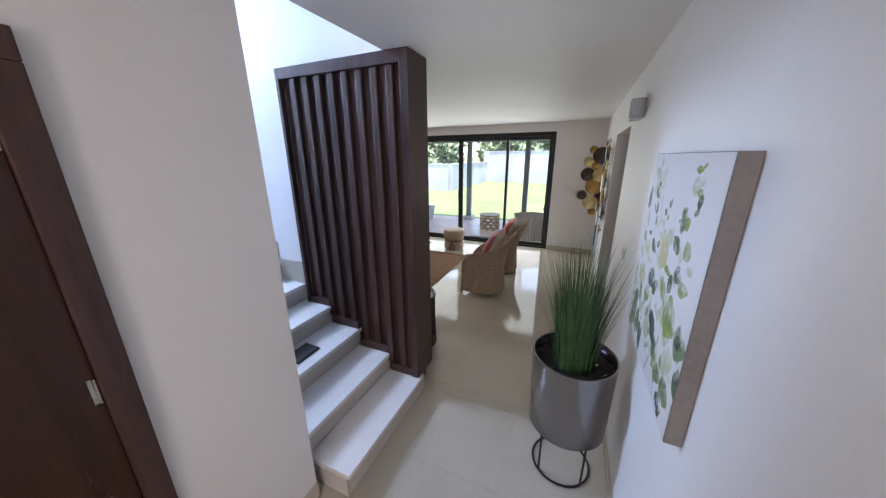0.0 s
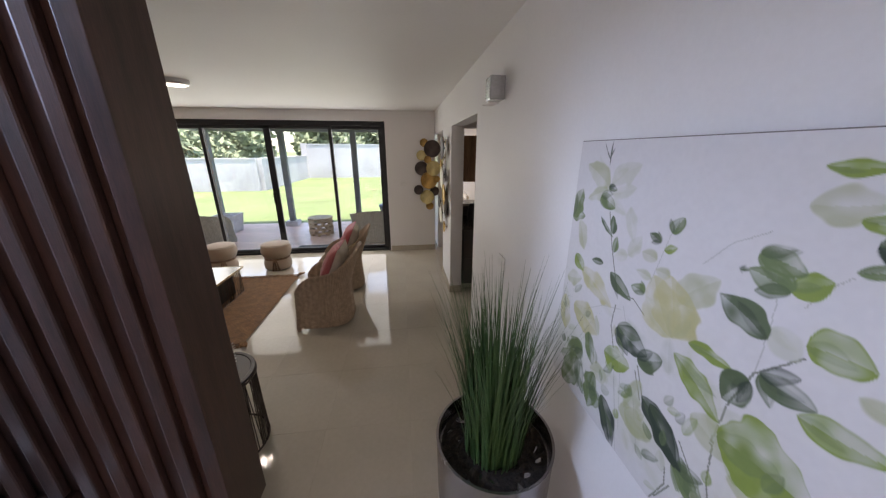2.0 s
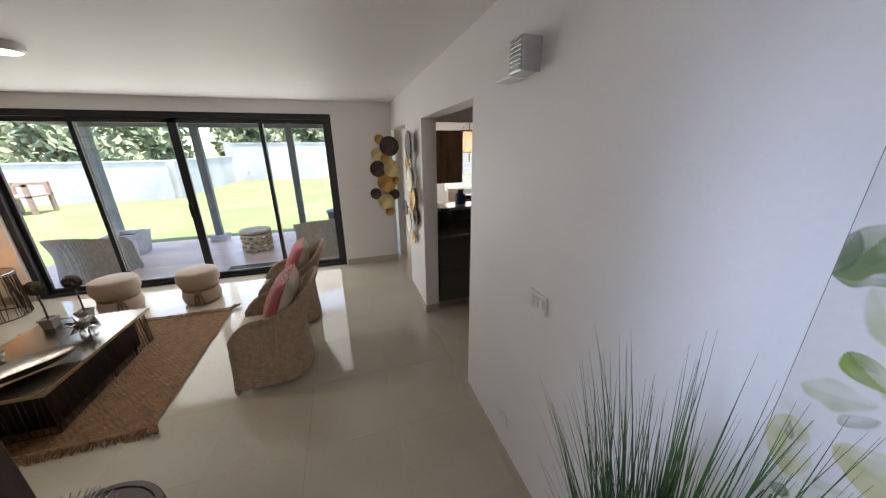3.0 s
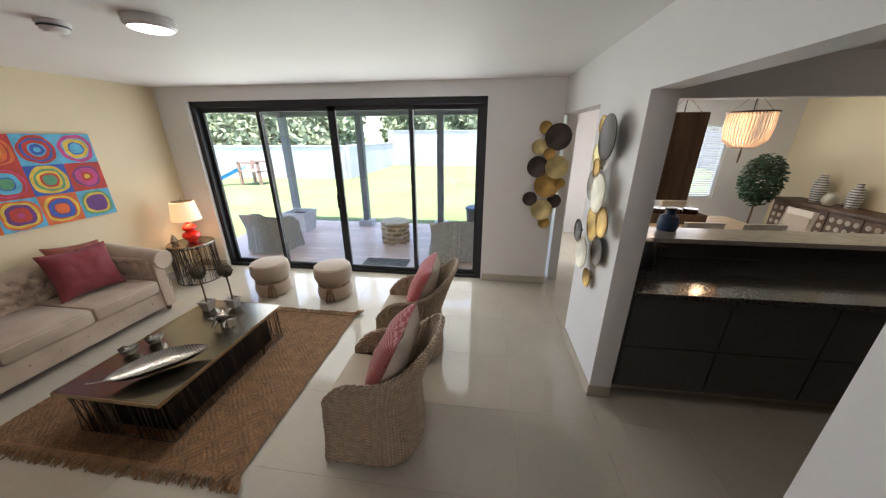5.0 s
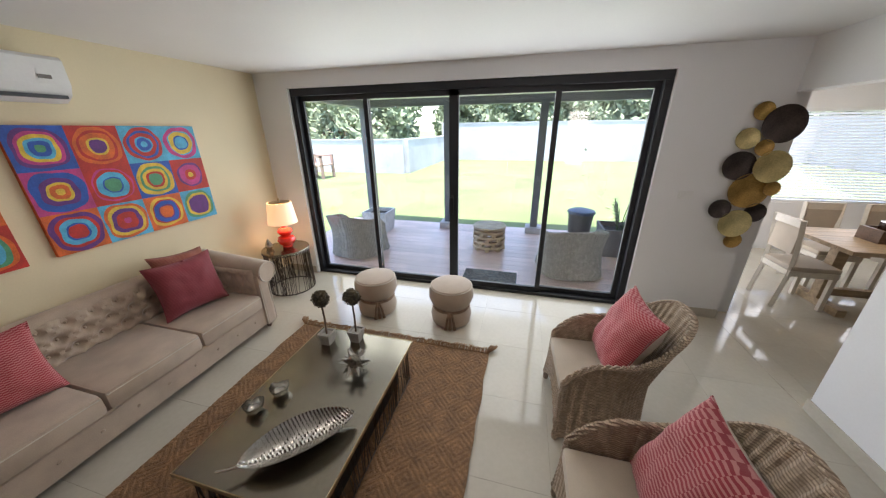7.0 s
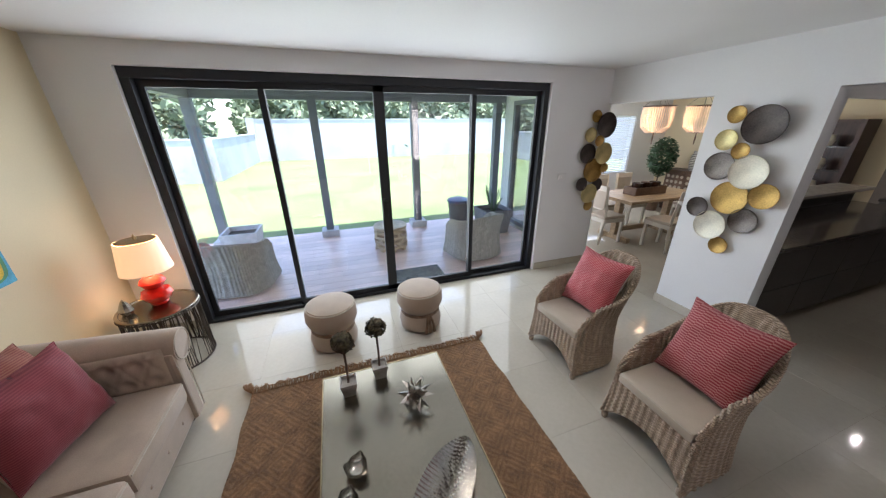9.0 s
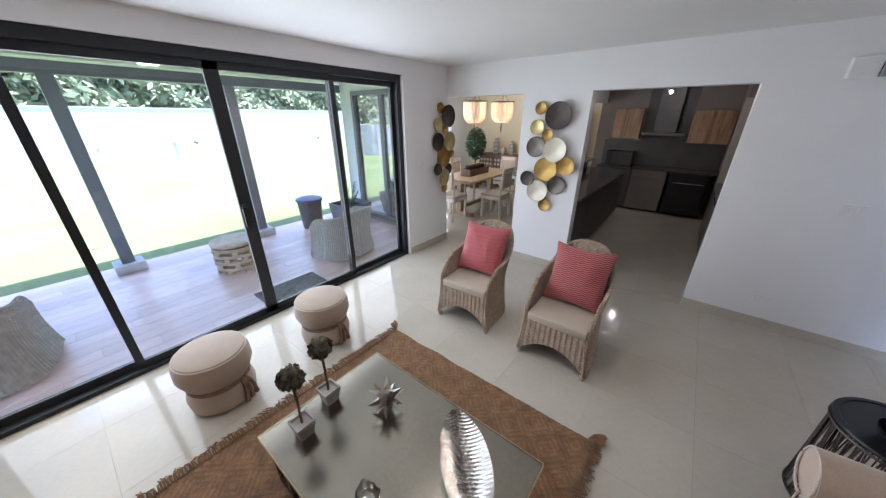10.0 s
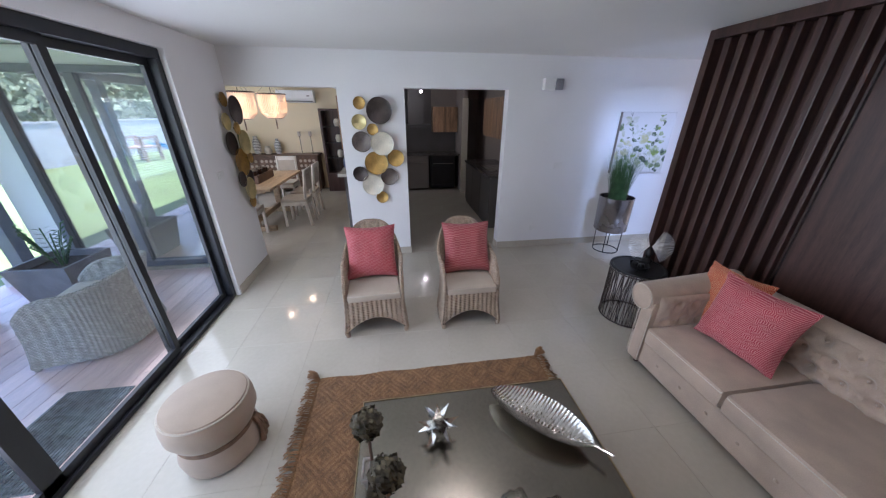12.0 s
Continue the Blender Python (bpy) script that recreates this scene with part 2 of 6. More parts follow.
DECK = material("deck_tile", (0.70, 0.50, 0.45), 0.3, vary=0.08, scale=4, fine=25, bump=0.05, stretch=(1, 7, 1), random_tint=0.13)
COLUMN = material("grey_column_paint", (0.15, 0.16, 0.19), 0.5, vary=0.06)
PLINTH = material("concrete_plinth", (0.52, 0.50, 0.51), 0.8, vary=0.12, scale=8)
GLASS = pane_glass("window_glass", 0.055)
DARKGLASS = pane_glass("dining_door_glass", 0.45, (0.75, 0.8, 0.82))
KITCHEN = material("kitchen_dark_laminate", (0.08, 0.072, 0.067), 0.42, vary=0.08, scale=3)
# Wall colour darkened to carry the dimness of the kitchen.
KITWALL = material("dimmed_kitchen_wall", (0.22, 0.185, 0.16), 0.6, vary=0.04)
KITWOOD = material("kitchen_wood", (0.30, 0.175, 0.095), 0.45, vary=0.25, scale=3, fine=25, stretch=(6, 6, 0.6))
KITTOP = material("dark_granite", (0.09, 0.08, 0.075), 0.12, vary=0.4, scale=60, fine=200, bump=0.02)
# Slate grey, darkened further for the shaded sides that face the room.
PLANTERGREY = material("shaded_slate_planter", (0.20, 0.195, 0.215), 0.7, vary=0.12, scale=8)
LENS = material("clear_lens", (0.42, 0.43, 0.45), 0.15, metal=0.4, vary=0.1)
BARTOP = material("pale_stone_bar", (0.42, 0.39, 0.34), 0.2, vary=0.08, scale=12)
WHITEGOODS = material("grey_appliance", (0.17, 0.15, 0.135), 0.35, vary=0.02)
PLASTIC = material("white_plastic", (0.78, 0.78, 0.77), 0.4, vary=0.02)
DINEWOOD = material("dining_oak", (0.42, 0.31, 0.19), 0.5, vary=0.18, scale=3, fine=30, stretch=(1, 8, 8))
CREAMWOOD = material("cream_painted_wood", (0.66, 0.61, 0.52), 0.55, vary=0.06)
CARVED = material("carved_wood", (0.13, 0.075, 0.045), 0.5, vary=0.25)
REDGLAZE = material("red_glaze", (0.75, 0.02, 0.008), 0.08, vary=0.05, bump=0.0, coat=0.5)
SHADE = glow("lamp_shade_cloth", (1.0, 0.52, 0.22), 0.12, (0.8, 0.72, 0.6))
BRIGHT = glow("lit_diffuser", (1.0, 0.93, 0.86), 1.5)
BEADS = glow("lit_beads", (1.0, 0.66, 0.45), 0.03, (0.8, 0.65, 0.5))
# Weak emission on the blind stands in for daylight behind its slats.
BLIND = glow("glowing_blind", (0.85, 0.92, 1.0), 0.05, (0.7, 0.72, 0.74))
GOLD = material("brushed_gold", (0.50, 0.32, 0.10), 0.42, metal=0.7, vary=0.2, scale=8, fine=90, bump=0.15)
PALEGOLD = material("pale_gold", (0.66, 0.56, 0.27), 0.38, metal=0.6, vary=0.15, scale=8, fine=90, bump=0.15)
CREAM = material("cream_enamel", (0.72, 0.68, 0.56), 0.4, metal=0.3, vary=0.12, scale=8, fine=90, bump=0.15)
DARKPLATE = material("dark_pewter", (0.075, 0.06, 0.055), 0.38, metal=0.6, vary=0.25, scale=8, fine=90, bump=0.15)
GREYPLATE = material("grey_pewter", (0.17, 0.145, 0.13), 0.38, metal=0.6, vary=0.25, scale=8, fine=90, bump=0.15)
TOPIARY = material("dried_leaves", (0.08, 0.068, 0.038), 0.8, vary=0.4, scale=20, second=(0.025, 0.02, 0.015))
CEMENT = material("cement_pot", (0.33, 0.31, 0.28), 0.85, vary=0.12, scale=20, fine=120)
FICUS = material("ficus_leaves", (0.03, 0.07, 0.03), 0.45, vary=0.4, scale=12, second=(0.012, 0.03, 0.014))
BLUEPLAST = material("dark_blue_plastic", (0.02, 0.05, 0.13), 0.4)
GREYPLAST = material("dark_grey_plastic", (0.06, 0.065, 0.075), 0.5)
DRUMWOOD = material("drum_wood", (0.50, 0.39, 0.27), 0.6, vary=0.2, scale=5, fine=30, stretch=(1, 1, 3))
MATRIB = material("doormat", (0.13, 0.15, 0.17), 0.9, vary=0.3, scale=20)
CANVAS = material("canvas_white", (0.80, 0.80, 0.79), 0.8, vary=0.03, scale=2, fine=250, bump=0.2, depth=0.0006)
# Shade on the canvas sides is put into this darker colour.
CANVASEDGE = material("shaded_canvas_side", (0.22, 0.205, 0.195), 0.8, vary=0.08, scale=5)
CYAN = material("slide_blue", (0.02, 0.34, 0.60), 0.4)
PLAYWOOD = material("play_timber", (0.30, 0.20, 0.16), 0.8)

# ---- mesh helpers ----


def part(name, bm, mat, parent=None, label="", smooth=False, kind=""):
    me = bpy.data.meshes.new(name)
    bm.to_mesh(me)
    bm.free()
    for mm in (mat if isinstance(mat, (list, tuple)) else [mat]):
        me.materials.append(mm)
    if smooth:
        me.shade_smooth()
        me.set_sharp_from_angle(angle=radians(42))
    ob = new(name, me)
    if parent:
        ob.parent = parent
    return tagged(ob, label=label, kind=kind)


def thing(name, at, label, category, group="", turn=0):
    ob = new(name)
    ob.matrix_basis = pose(*at, 0, 0, turn)
    return tagged(ob, label=label, category=category, group=group)


def box(bm, lo, hi, bevel=0.0, index=0):
    v = [bm.verts.new((x, y, z)) for z in (lo[2], hi[2]) for y in (lo[1], hi[1]) for x in (lo[0], hi[0])]
    fs = [bm.faces.new([v[i] for i in f]) for f in ((0, 2, 3, 1), (4, 5, 7, 6), (0, 1, 5, 4), (1, 3, 7, 5), (3, 2, 6, 7), (2, 0, 4, 6))]
    for f in fs:
        f.material_index = index
    if bevel:
        es = list({e for f in fs for e in f.edges})
        bmesh.ops.bevel(bm, geom=es, offset=bevel, segments=2, profile=0.6, affect="EDGES")
    return fs


def boxes(*spans, bevel=0.0):
    bm = bmesh.new()
    for lo, hi in spans:
        box(bm, lo, hi)
    if bevel:
        bmesh.ops.bevel(bm, geom=bm.edges[:], offset=bevel, segments=2, profile=0.6, affect="EDGES")
    return bm


def lathe(profile, n=32, bm=None, at=(0, 0, 0), sx=1.0, sy=1.0):
    bm = bm or bmesh.new()
    rings = []
    for r, z in profile:
        rings.append([bm.verts.new((at[0] + sx * r * math.cos(2 * math.pi * i / n), at[1] + sy * r * math.sin(2 * math.pi * i / n), at[2] + z)) for i in range(n)] if r > 1e-5 else [bm.verts.new((at[0], at[1], at[2] + z))])
    for a, b in zip(rings, rings[1:]):
        for i in range(n):
            j = (i + 1) % n
            if len(a) == 1:
                bm.faces.new((a[0], b[i], b[j]))
            elif len(b) == 1:
                bm.faces.new((a[i], a[j], b[0]))
            else:
                bm.faces.new((a[i], a[j], b[j], b[i]))
    bmesh.ops.recalc_face_normals(bm, faces=bm.faces[:])
    return bm


def tube(points, r, bm=None, n=8, taper=None, closed=False):
    bm = bm or bmesh.new()
    pts = [Vector(p) for p in points]
    rings = []
    for k, p in enumerate(pts):
        if closed:
            d = pts[(k + 1) % len(pts)] - pts[k - 1]
        else:
            d = pts[min(k + 1, len(pts) - 1)] - pts[max(k - 1, 0)]
        d.normalize()
        side = d.cross(Vector((0, 0, 1)))
        if side.length < 0.1:
            side = d.cross(Vector((1, 0, 0)))
        side.normalize()
        up = side.cross(d)
        rr = r * (taper[k] if taper else 1)
        rings.append([bm.verts.new(p + rr * (math.cos(2 * math.pi * i / n) * side + math.sin(2 * math.pi * i / n) * up)) for i in range(n)])
    pairs = list(zip(rings, rings[1:])) + ([(rings[-1], rings[0])] if closed else [])
    for a, b in pairs:
        for i in range(n):
            bm.faces.new((a[i], a[(i + 1) % n], b[(i + 1) % n], b[i]))
    if not closed:
        bm.faces.new(rings[0][::-1])
        bm.faces.new(rings[-1])
    return bm


def surface(f, nu, nv, bm=None, wrap=False, index=0):
    bm = bm or bmesh.new()
    g = [[bm.verts.new(f(i / nu, j / nv)) for j in range(nv + 1)] for i in range(nu if wrap else nu + 1)]
    for i in range(nu):
        for j in range(nv):
            k = (i + 1) % nu if wrap else i + 1
            q = bm.faces.new((g[i][j], g[k][j], g[k][j + 1], g[i][j + 1]))
            q.material_index = index
    return bm


def ring_points(r, z, n=40, at=(0, 0), sx=1.0):
    return [(at[0] + sx * r * math.cos(2 * math.pi * i / n), at[1] + r * math.sin(2 * math.pi * i / n), z) for i in range(n)]


def structure(name, bm, mat, label=""):
    return part(name, bm, mat, None, label, kind="structure")


# ---- the house ----
X0, X1, Y0, Y1, TOP = -4.09, 1.03, 3.10, 7.51, 2.455
structure("wall_window", boxes(((-4.24, Y1, -0.1), (-3.66, 7.66, 2.9)), ((0.18, Y1, -0.1), (1.03, 7.66, 2.9)), ((-3.66, Y1, 2.29), (0.18, 7.66, 2.9))), WALL)
structure("wall_painting", boxes(((-4.24, 2.93, -0.1), (X0, Y1, 2.6))), BEIGE)
structure("wall_east", boxes(((X1, -1.5, -0.1), (1.18, 4.337, 2.6)), ((X1, 5.60, -0.1), (1.18, 6.36, 2.6)), ((X1, 4.337, 2.09), (1.18, 5.60, 2.6)), ((X1, 6.36, 2.09), (1.18, 7.66, 2.6))), WALL)
structure("wall_hall", boxes(((-0.6, -1.5, -0.1), (-0.48, 0.45, 2.6)), ((-0.6, 1.41, -0.1), (-0.48, 1.995, 2.6)), ((-0.6, 0.45, 2.07), (-0.48, 1.41, 2.6))), WALL)
structure("wall_entrance", boxes(((-0.6, -1.65, -0.1), (1.18, -1.5, 2.6))), WALL)
structure("wall_closet", boxes(((-1.9, 0.2, -0.1), (-1.8, 1.8, 2.6)), ((-1.8, 0.1, -0.1), (-0.6, 0.2, 2.6)), ((-1.8, 1.7, -0.1), (-0.6, 1.8, 2.6)), ((-1.9, 0.1, 2.6), (-0.48, 1.93, 2.7))), WALL)
structure("wall_stair", boxes(((-4.24, 1.93, -0.1), (-0.6, 2.05, 5.2)), ((-4.24, 2.05, -0.1), (-4.12, 2.93, 5.2)), ((-0.6, 1.93, 2.755), (-0.48, 2.05, 5.2)), ((-0.48, 1.93, 2.755), (-0.36, 3.10, 5.2))), WALL)
structure("wall_between", boxes(((-4.24, 2.93, -0.1), (-1.38, 2.99, 5.2)), ((-1.38, 2.93, 2.455), (-0.48, 3.10, 5.2))), WALL)
structure("ceiling", boxes(((-4.24, Y0, TOP), (1.03, 7.51, 2.755)), ((-0.48, -1.5, TOP), (1.03, Y0, 2.755))), CEIL)
structure("ceiling_stair", boxes(((-4.24, 1.93, 5.2), (-0.36, 3.10, 5.35))), CEIL)
structure("panel_wall", boxes(((X0, 2.992, 0.0), (-1.421, 3.10, TOP - 0.002))), DARKWOOD, "dark wood wall panel behind the sofa")

# skirting
def skirting(spans):
    bm = bmesh.new()
    for lo, hi in spans:
        box(bm, (*lo, 0.0), (*hi, 0.095), 0.003)
    return structure("baseboard", bm, SKIRT, "cream tile skirting")


skirting([((X0, Y1 - 0.012), (-3.68, Y1 - 0.001)), ((0.20, Y1 - 0.012), (1.03, Y1 - 0.001)), ((X0 + 0.001, Y0), (X0 + 0.012, Y1 - 0.012)),
          ((X1 - 0.012, -1.5), (X1 - 0.001, 4.337)), ((X1 - 0.012, 5.588), (X1 - 0.001, 6.372)), ((X1, 4.338), (1.18, 4.349)), ((X1, 5.588), (1.18, 5.599)), ((X1, 6.361), (1.18, 6.372)),
          ((-0.479, 1.458), (-0.468, 1.995)), ((-0.479, -1.5), (-0.468, 0.40))])
structure("floor_bed", boxes(((-4.2, -1.5, -0.12), (5.5, 7.66, -0.0025)), ((1.04, 7.66, -0.12), (5.5, 10.0, -0.0025))), GROUT)

# dining room and kitchen shell
structure("wall_dining_far", boxes(((5.4, 6.5, -0.1), (5.55, 9.95, 2.6))), BEIGE)
structure("wall_dining", boxes(((1.1, 7.66, -0.1), (1.22, 8.2, 2.6)), ((1.1, 9.75, -0.1), (1.22, 10.1, 2.6)), ((1.1, 8.2, 2.26), (1.22, 9.75, 2.6)),
                               ((1.22, 9.95, -0.1), (2.63, 10.1, 2.6)), ((4.4, 9.95, -0.1), (5.5, 10.1, 2.6)), ((2.63, 9.95, -0.1), (4.4, 10.1, 0.75)), ((2.63, 9.95, 2.06), (4.4, 10.1, 2.6))), WALL)
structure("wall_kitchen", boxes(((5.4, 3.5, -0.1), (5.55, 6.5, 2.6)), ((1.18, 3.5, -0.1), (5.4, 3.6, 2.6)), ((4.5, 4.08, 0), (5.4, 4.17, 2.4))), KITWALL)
structure("ceiling_dining", boxes(((1.03, 7.66, 2.42), (5.55, 10.1, 2.6)), ((1.18, 6.5, 2.42), (5.55, 7.66, 2.6)), ((1.18, 3.5, 2.40), (5.55, 6.5, 2.6))), CEIL)
structure("beam_dining", boxes(((1.18, 6.4, 2.12), (5.4, 6.5, 2.40))), CEIL)

# glass sliding doors
win = tagged(new("window_1"), label="black aluminium sliding glass door to the patio", category="sliding door", kind="structure")


def rails(name, spans, parent, mat=BLACKALU, bevel=0.004, label=""):
    bm = bmesh.new()
    for lo, hi in spans:
        box(bm, lo, hi, bevel)
    return part(name, bm, mat, parent, label)


rails("window_frame", [((-3.66, 7.55, 2.215), (0.18, 7.65, 2.29)), ((-3.66, 7.55, 0.0), (0.18, 7.65, 0.035)), ((-3.66, 7.55, 0.035), (-3.595, 7.65, 2.215)), ((0.115, 7.55, 0.035), (0.18, 7.65, 2.215))], win)
for a, b, y in ((-3.595, -2.71, 7.615), (-2.76, -1.69, 7.575), (-1.79, -0.71, 7.575), (-0.76, 0.115, 7.615)):
    sash = part("sash", boxes(((a, y, 2.16), (b, y + 0.03, 2.215)), ((a, y, 0.035), (b, y + 0.03, 0.095)), ((a, y, 0.095), (a + 0.05, y + 0.03, 2.16)), ((b - 0.05, y, 0.095), (b, y + 0.03, 2.16))), BLACKALU, win)
    g = part("pane", boxes(((a + 0.05, y + 0.012, 0.095), (b - 0.05, y + 0.018, 2.16))), GLASS, win)
    g.visible_shadow = False
part("handle", boxes(((-1.775, 7.555, 0.93), (-1.745, 7.575, 1.14)), ((-1.785, 7.54, 0.95), (-1.735, 7.557, 1.12)), bevel=0.003), BLACK, win, "black door handle")

# dining room glass door onto the patio
win2 = tagged(new("window_2"), label="dark framed glass door of the dining room", category="glass door", kind="structure")
rails("window_frame", [((1.06, 8.2, 2.19), (1.18, 9.75, 2.26)), ((1.06, 8.2, 0.0), (1.18, 9.75, 0.07)), ((1.06, 8.2, 0.07), (1.18, 8.27, 2.19)), ((1.06, 9.68, 0.07), (1.18, 9.75, 2.19)), ((1.08, 8.93, 0.07), (1.16, 9.02, 2.19))], win2, COLUMN)
for a, b in ((8.27, 8.93), (9.02, 9.68)):
    g = part("pane", boxes(((1.115, a, 0.07), (1.125, b, 2.19))), DARKGLASS, win2)
    g.visible_shadow = False

# dining window with its blind
win3 = tagged(new("window_3"), label="dining window with white horizontal blind", category="window", kind="structure")
rails("window_frame", [((2.63, 9.96, 0.75), (4.4, 10.0, 0.80)), ((2.63, 9.96, 2.01), (4.4, 10.0, 2.06)), ((2.63, 9.96, 0.80), (2.68, 10.0, 2.01)), ((4.35, 9.96, 0.80), (4.4, 10.0, 2.01))], win3, PLASTIC)
bm = bmesh.new()
for k in range(30):
    z = 0.81 + k * 0.04
    f = bm.faces.new([bm.verts.new(p) for p in ((2.69, 9.945, z), (4.35, 9.945, z), (4.35, 9.925, z + 0.030), (2.69, 9.925, z + 0.030))])
part("blind", bm, BLIND, win3, "white slatted blind with a weak glow added for daylight")

# hall door
door = tagged(new("door_1"), label="dark brown wooden door, closed, in a dark wood frame", category="door", kind="structure")
part("door_frame", boxes(((-0.599, 1.392, 0), (-0.481, 1.409, 2.052)), ((-0.599, 0.451, 0), (-0.481, 0.468, 2.052)), ((-0.599, 0.451, 2.053), (-0.481, 1.409, 2.069)), ((-0.4795, 1.386, 0), (-0.458, 1.455, 2.045)), ((-0.4795, 0.405, 0), (-0.458, 0.474, 2.045)), ((-0.4795, 0.405, 2.046), (-0.458, 1.455, 2.115)), bevel=0.004), DARKWOOD, door)
part("door_leaf", boxes(((-0.525, 0.472, 0.006), (-0.485, 1.388, 2.048)), bevel=0.002), DOORWOOD, door)
for z in (0.4, 1.22, 1.90):
    hinge = lathe([(0.0, -0.04), (0.005, -0.04), (0.005, 0.04), (0.0, 0.04)], 10, None, (-0.480, 1.382, z))
    box(hinge, (-0.4845, 1.368, z - 0.04), (-0.482, 1.380, z + 0.04))
    part("hinge", hinge, SILVER, door, "steel hinge")
part("handle", tube([(-0.485, 0.53, 1.02), (-0.435, 0.53, 1.02), (-0.43, 0.58, 1.02), (-0.43, 0.65, 1.02)], 0.009), SILVER, door, "steel lever handle")

# stairs
NOSE, RUN, RISE, STEP = -0.29, 0.287, 0.152, 0.165


def tread(i):
    """The nose and the height of a tread, from the lowest up."""
    return NOSE - RUN * i, STEP + RISE * i


stairs = tagged(new("stairs"), label="beige staircase with white slab treads", category="stairs", kind="structure")
for i in range(12):
    x, z = tread(i)
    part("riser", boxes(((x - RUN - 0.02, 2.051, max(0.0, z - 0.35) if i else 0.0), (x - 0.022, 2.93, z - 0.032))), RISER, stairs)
    b2 = bmesh.new()
    box(b2, (x - RUN - 0.017, 2.051, z - 0.032), (x, 2.93, z), 0.004)
    part("tread", b2, MARBLE, stairs)
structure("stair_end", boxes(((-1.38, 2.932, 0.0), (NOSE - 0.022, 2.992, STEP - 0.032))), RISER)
b2 = bmesh.new()
for i in range(4, 12):
    x, z = tread(i)
    box(b2, (x - RUN, 2.918, z + 0.001), (x, 2.929, z + 0.2))
structure("stair_skirting", b2, SKIRT)

# slatted screen
screen = thing("slatted_screen", (0, 0, 0), "dark brown slatted timber screen standing beside the staircase", "screen")
POST, SIDE, BACK, HEAD = -0.31, 2.885, 3.135, 2.452
for i in range(4):
    x, z = tread(i)
    x1, x2 = min(x, POST - 0.06), max(x - RUN, -1.375)
    part("backing", boxes(((x2, 2.932, z + 0.002), (x1, 2.985, 2.40))), DARKWOOD, screen)
    part("frame", boxes(((x2 + 0.002, SIDE + 0.005, z + 0.002), (x1 - 0.002, 2.93, z + 0.07)), bevel=0.002), DARKWOOD, screen)
part("backing", boxes(((-1.375, 2.994, 0.105), (POST - 0.06, 3.04, 2.378))), DARKWOOD, screen)
part("frame", boxes(((POST - 0.06, SIDE, STEP + 0.002), (POST, BACK, HEAD)), bevel=0.003), DARKWOOD, screen)
part("frame", boxes(((-1.405, SIDE, STEP + 3 * RISE + 0.002), (-1.376, 2.929, HEAD)), bevel=0.003), DARKWOOD, screen)
part("frame", boxes(((-1.376, SIDE, 2.38), (POST - 0.06, 2.93, HEAD)), ((-1.40, 3.0, 2.38), (POST - 0.06, BACK + 0.012, HEAD)), bevel=0.003), DARKWOOD, screen)
part("frame", boxes(((-1.40, 3.102, 0.0), (-1.375, BACK + 0.012, 2.38)), ((-1.375, 3.0, 0.0), (POST - 0.06, BACK, 0.10)), bevel=0.003), DARKWOOD, screen)
for k in range(8):
    x = POST - 0.14 - k * 0.116
    i = min(3, int((NOSE - x) / RUN))
    part("slat", boxes(((x - 0.026, SIDE + 0.012, tread(i)[1] + 0.072), (x + 0.026, 2.931, 2.379)), bevel=0.008), DARKWOOD, screen)
for k in range(8):
    x = POST - 0.16 - k * 0.116
    part("slat", boxes(((x - 0.024, 3.042, 0.101), (x + 0.024, BACK - 0.02, 2.379)), bevel=0.008), DARKWOOD, screen)


def wall_plate(name, at, size, label, turn=0, gangs=2, category="switch"):
    """A wall plate that faces -x before its turn."""
    ob = thing(name, at, label, category, turn=turn)
    bm = bmesh.new()
    box(bm, (-0.010, -size[0] / 2, -size[1] / 2), (-0.0005, size[0] / 2, size[1] / 2), 0.003)
    part("plate", bm, PLASTIC, ob)
    for g in range(gangs):
        y = (g - (gangs - 1) / 2) * size[0] / (gangs + 0.6)
        part("rocker", boxes(((-0.014, y - 0.010, -0.022), (-0.0105, y + 0.010, 0.022)), bevel=0.001), PLASTIC, ob)
    return ob


wall_plate("light_switch", (1.03, 3.56, 1.18), (0.12, 0.085), "white double light switch on the white hall wall", gangs=3)
wall_plate("socket", (1.03, 3.8, 0.29), (0.12, 0.075), "white wall socket low on the white wall", gangs=2, category="socket")
wall_plate("light_switch", (0.47, 7.51, 1.25), (0.12, 0.075), "white light switch beside the black sliding door", turn=90, gangs=3)

# emergency light
em = thing("emergency_light", (1.03, 3.80, 2.15), "white wall light with a ribbed clear lens above the kitchen opening", "light")
bm = bmesh.new()
box(bm, (-0.075, -0.02, -0.065), (-0.001, 0.12, 0.065), 0.008)
part("body", bm, PLASTIC, em)
bm = bmesh.new()
box(bm, (-0.085, -0.115, -0.06), (-0.001, -0.022, 0.06), 0.006)
part("lens", bm, LENS, em, "ribbed clear lens")
for k in range(7):
    part("rib", boxes(((-0.09, -0.108, -0.05 + k * 0.0155), (-0.085, -0.03, -0.042 + k * 0.0155))), LENS, em)

# ceiling fittings
cl = thing("ceiling_light", (-1.64, 5.40, TOP), "round white ceiling light, lit", "ceiling light")
part("rim", lathe([(0.0, 0.0), (0.115, 0.0), (0.115, -0.035), (0.10, -0.05), (0.096, -0.048)], 40), PLASTIC, cl, smooth=True)
part("diffuser", lathe([(0.097, -0.046), (0.08, -0.054), (0.0, -0.058)], 40), BRIGHT, cl, "glowing diffuser", smooth=True)
sm = thing("smoke_detector", (-2.20, 5.36, TOP), "white smoke detector on the ceiling", "smoke detector")
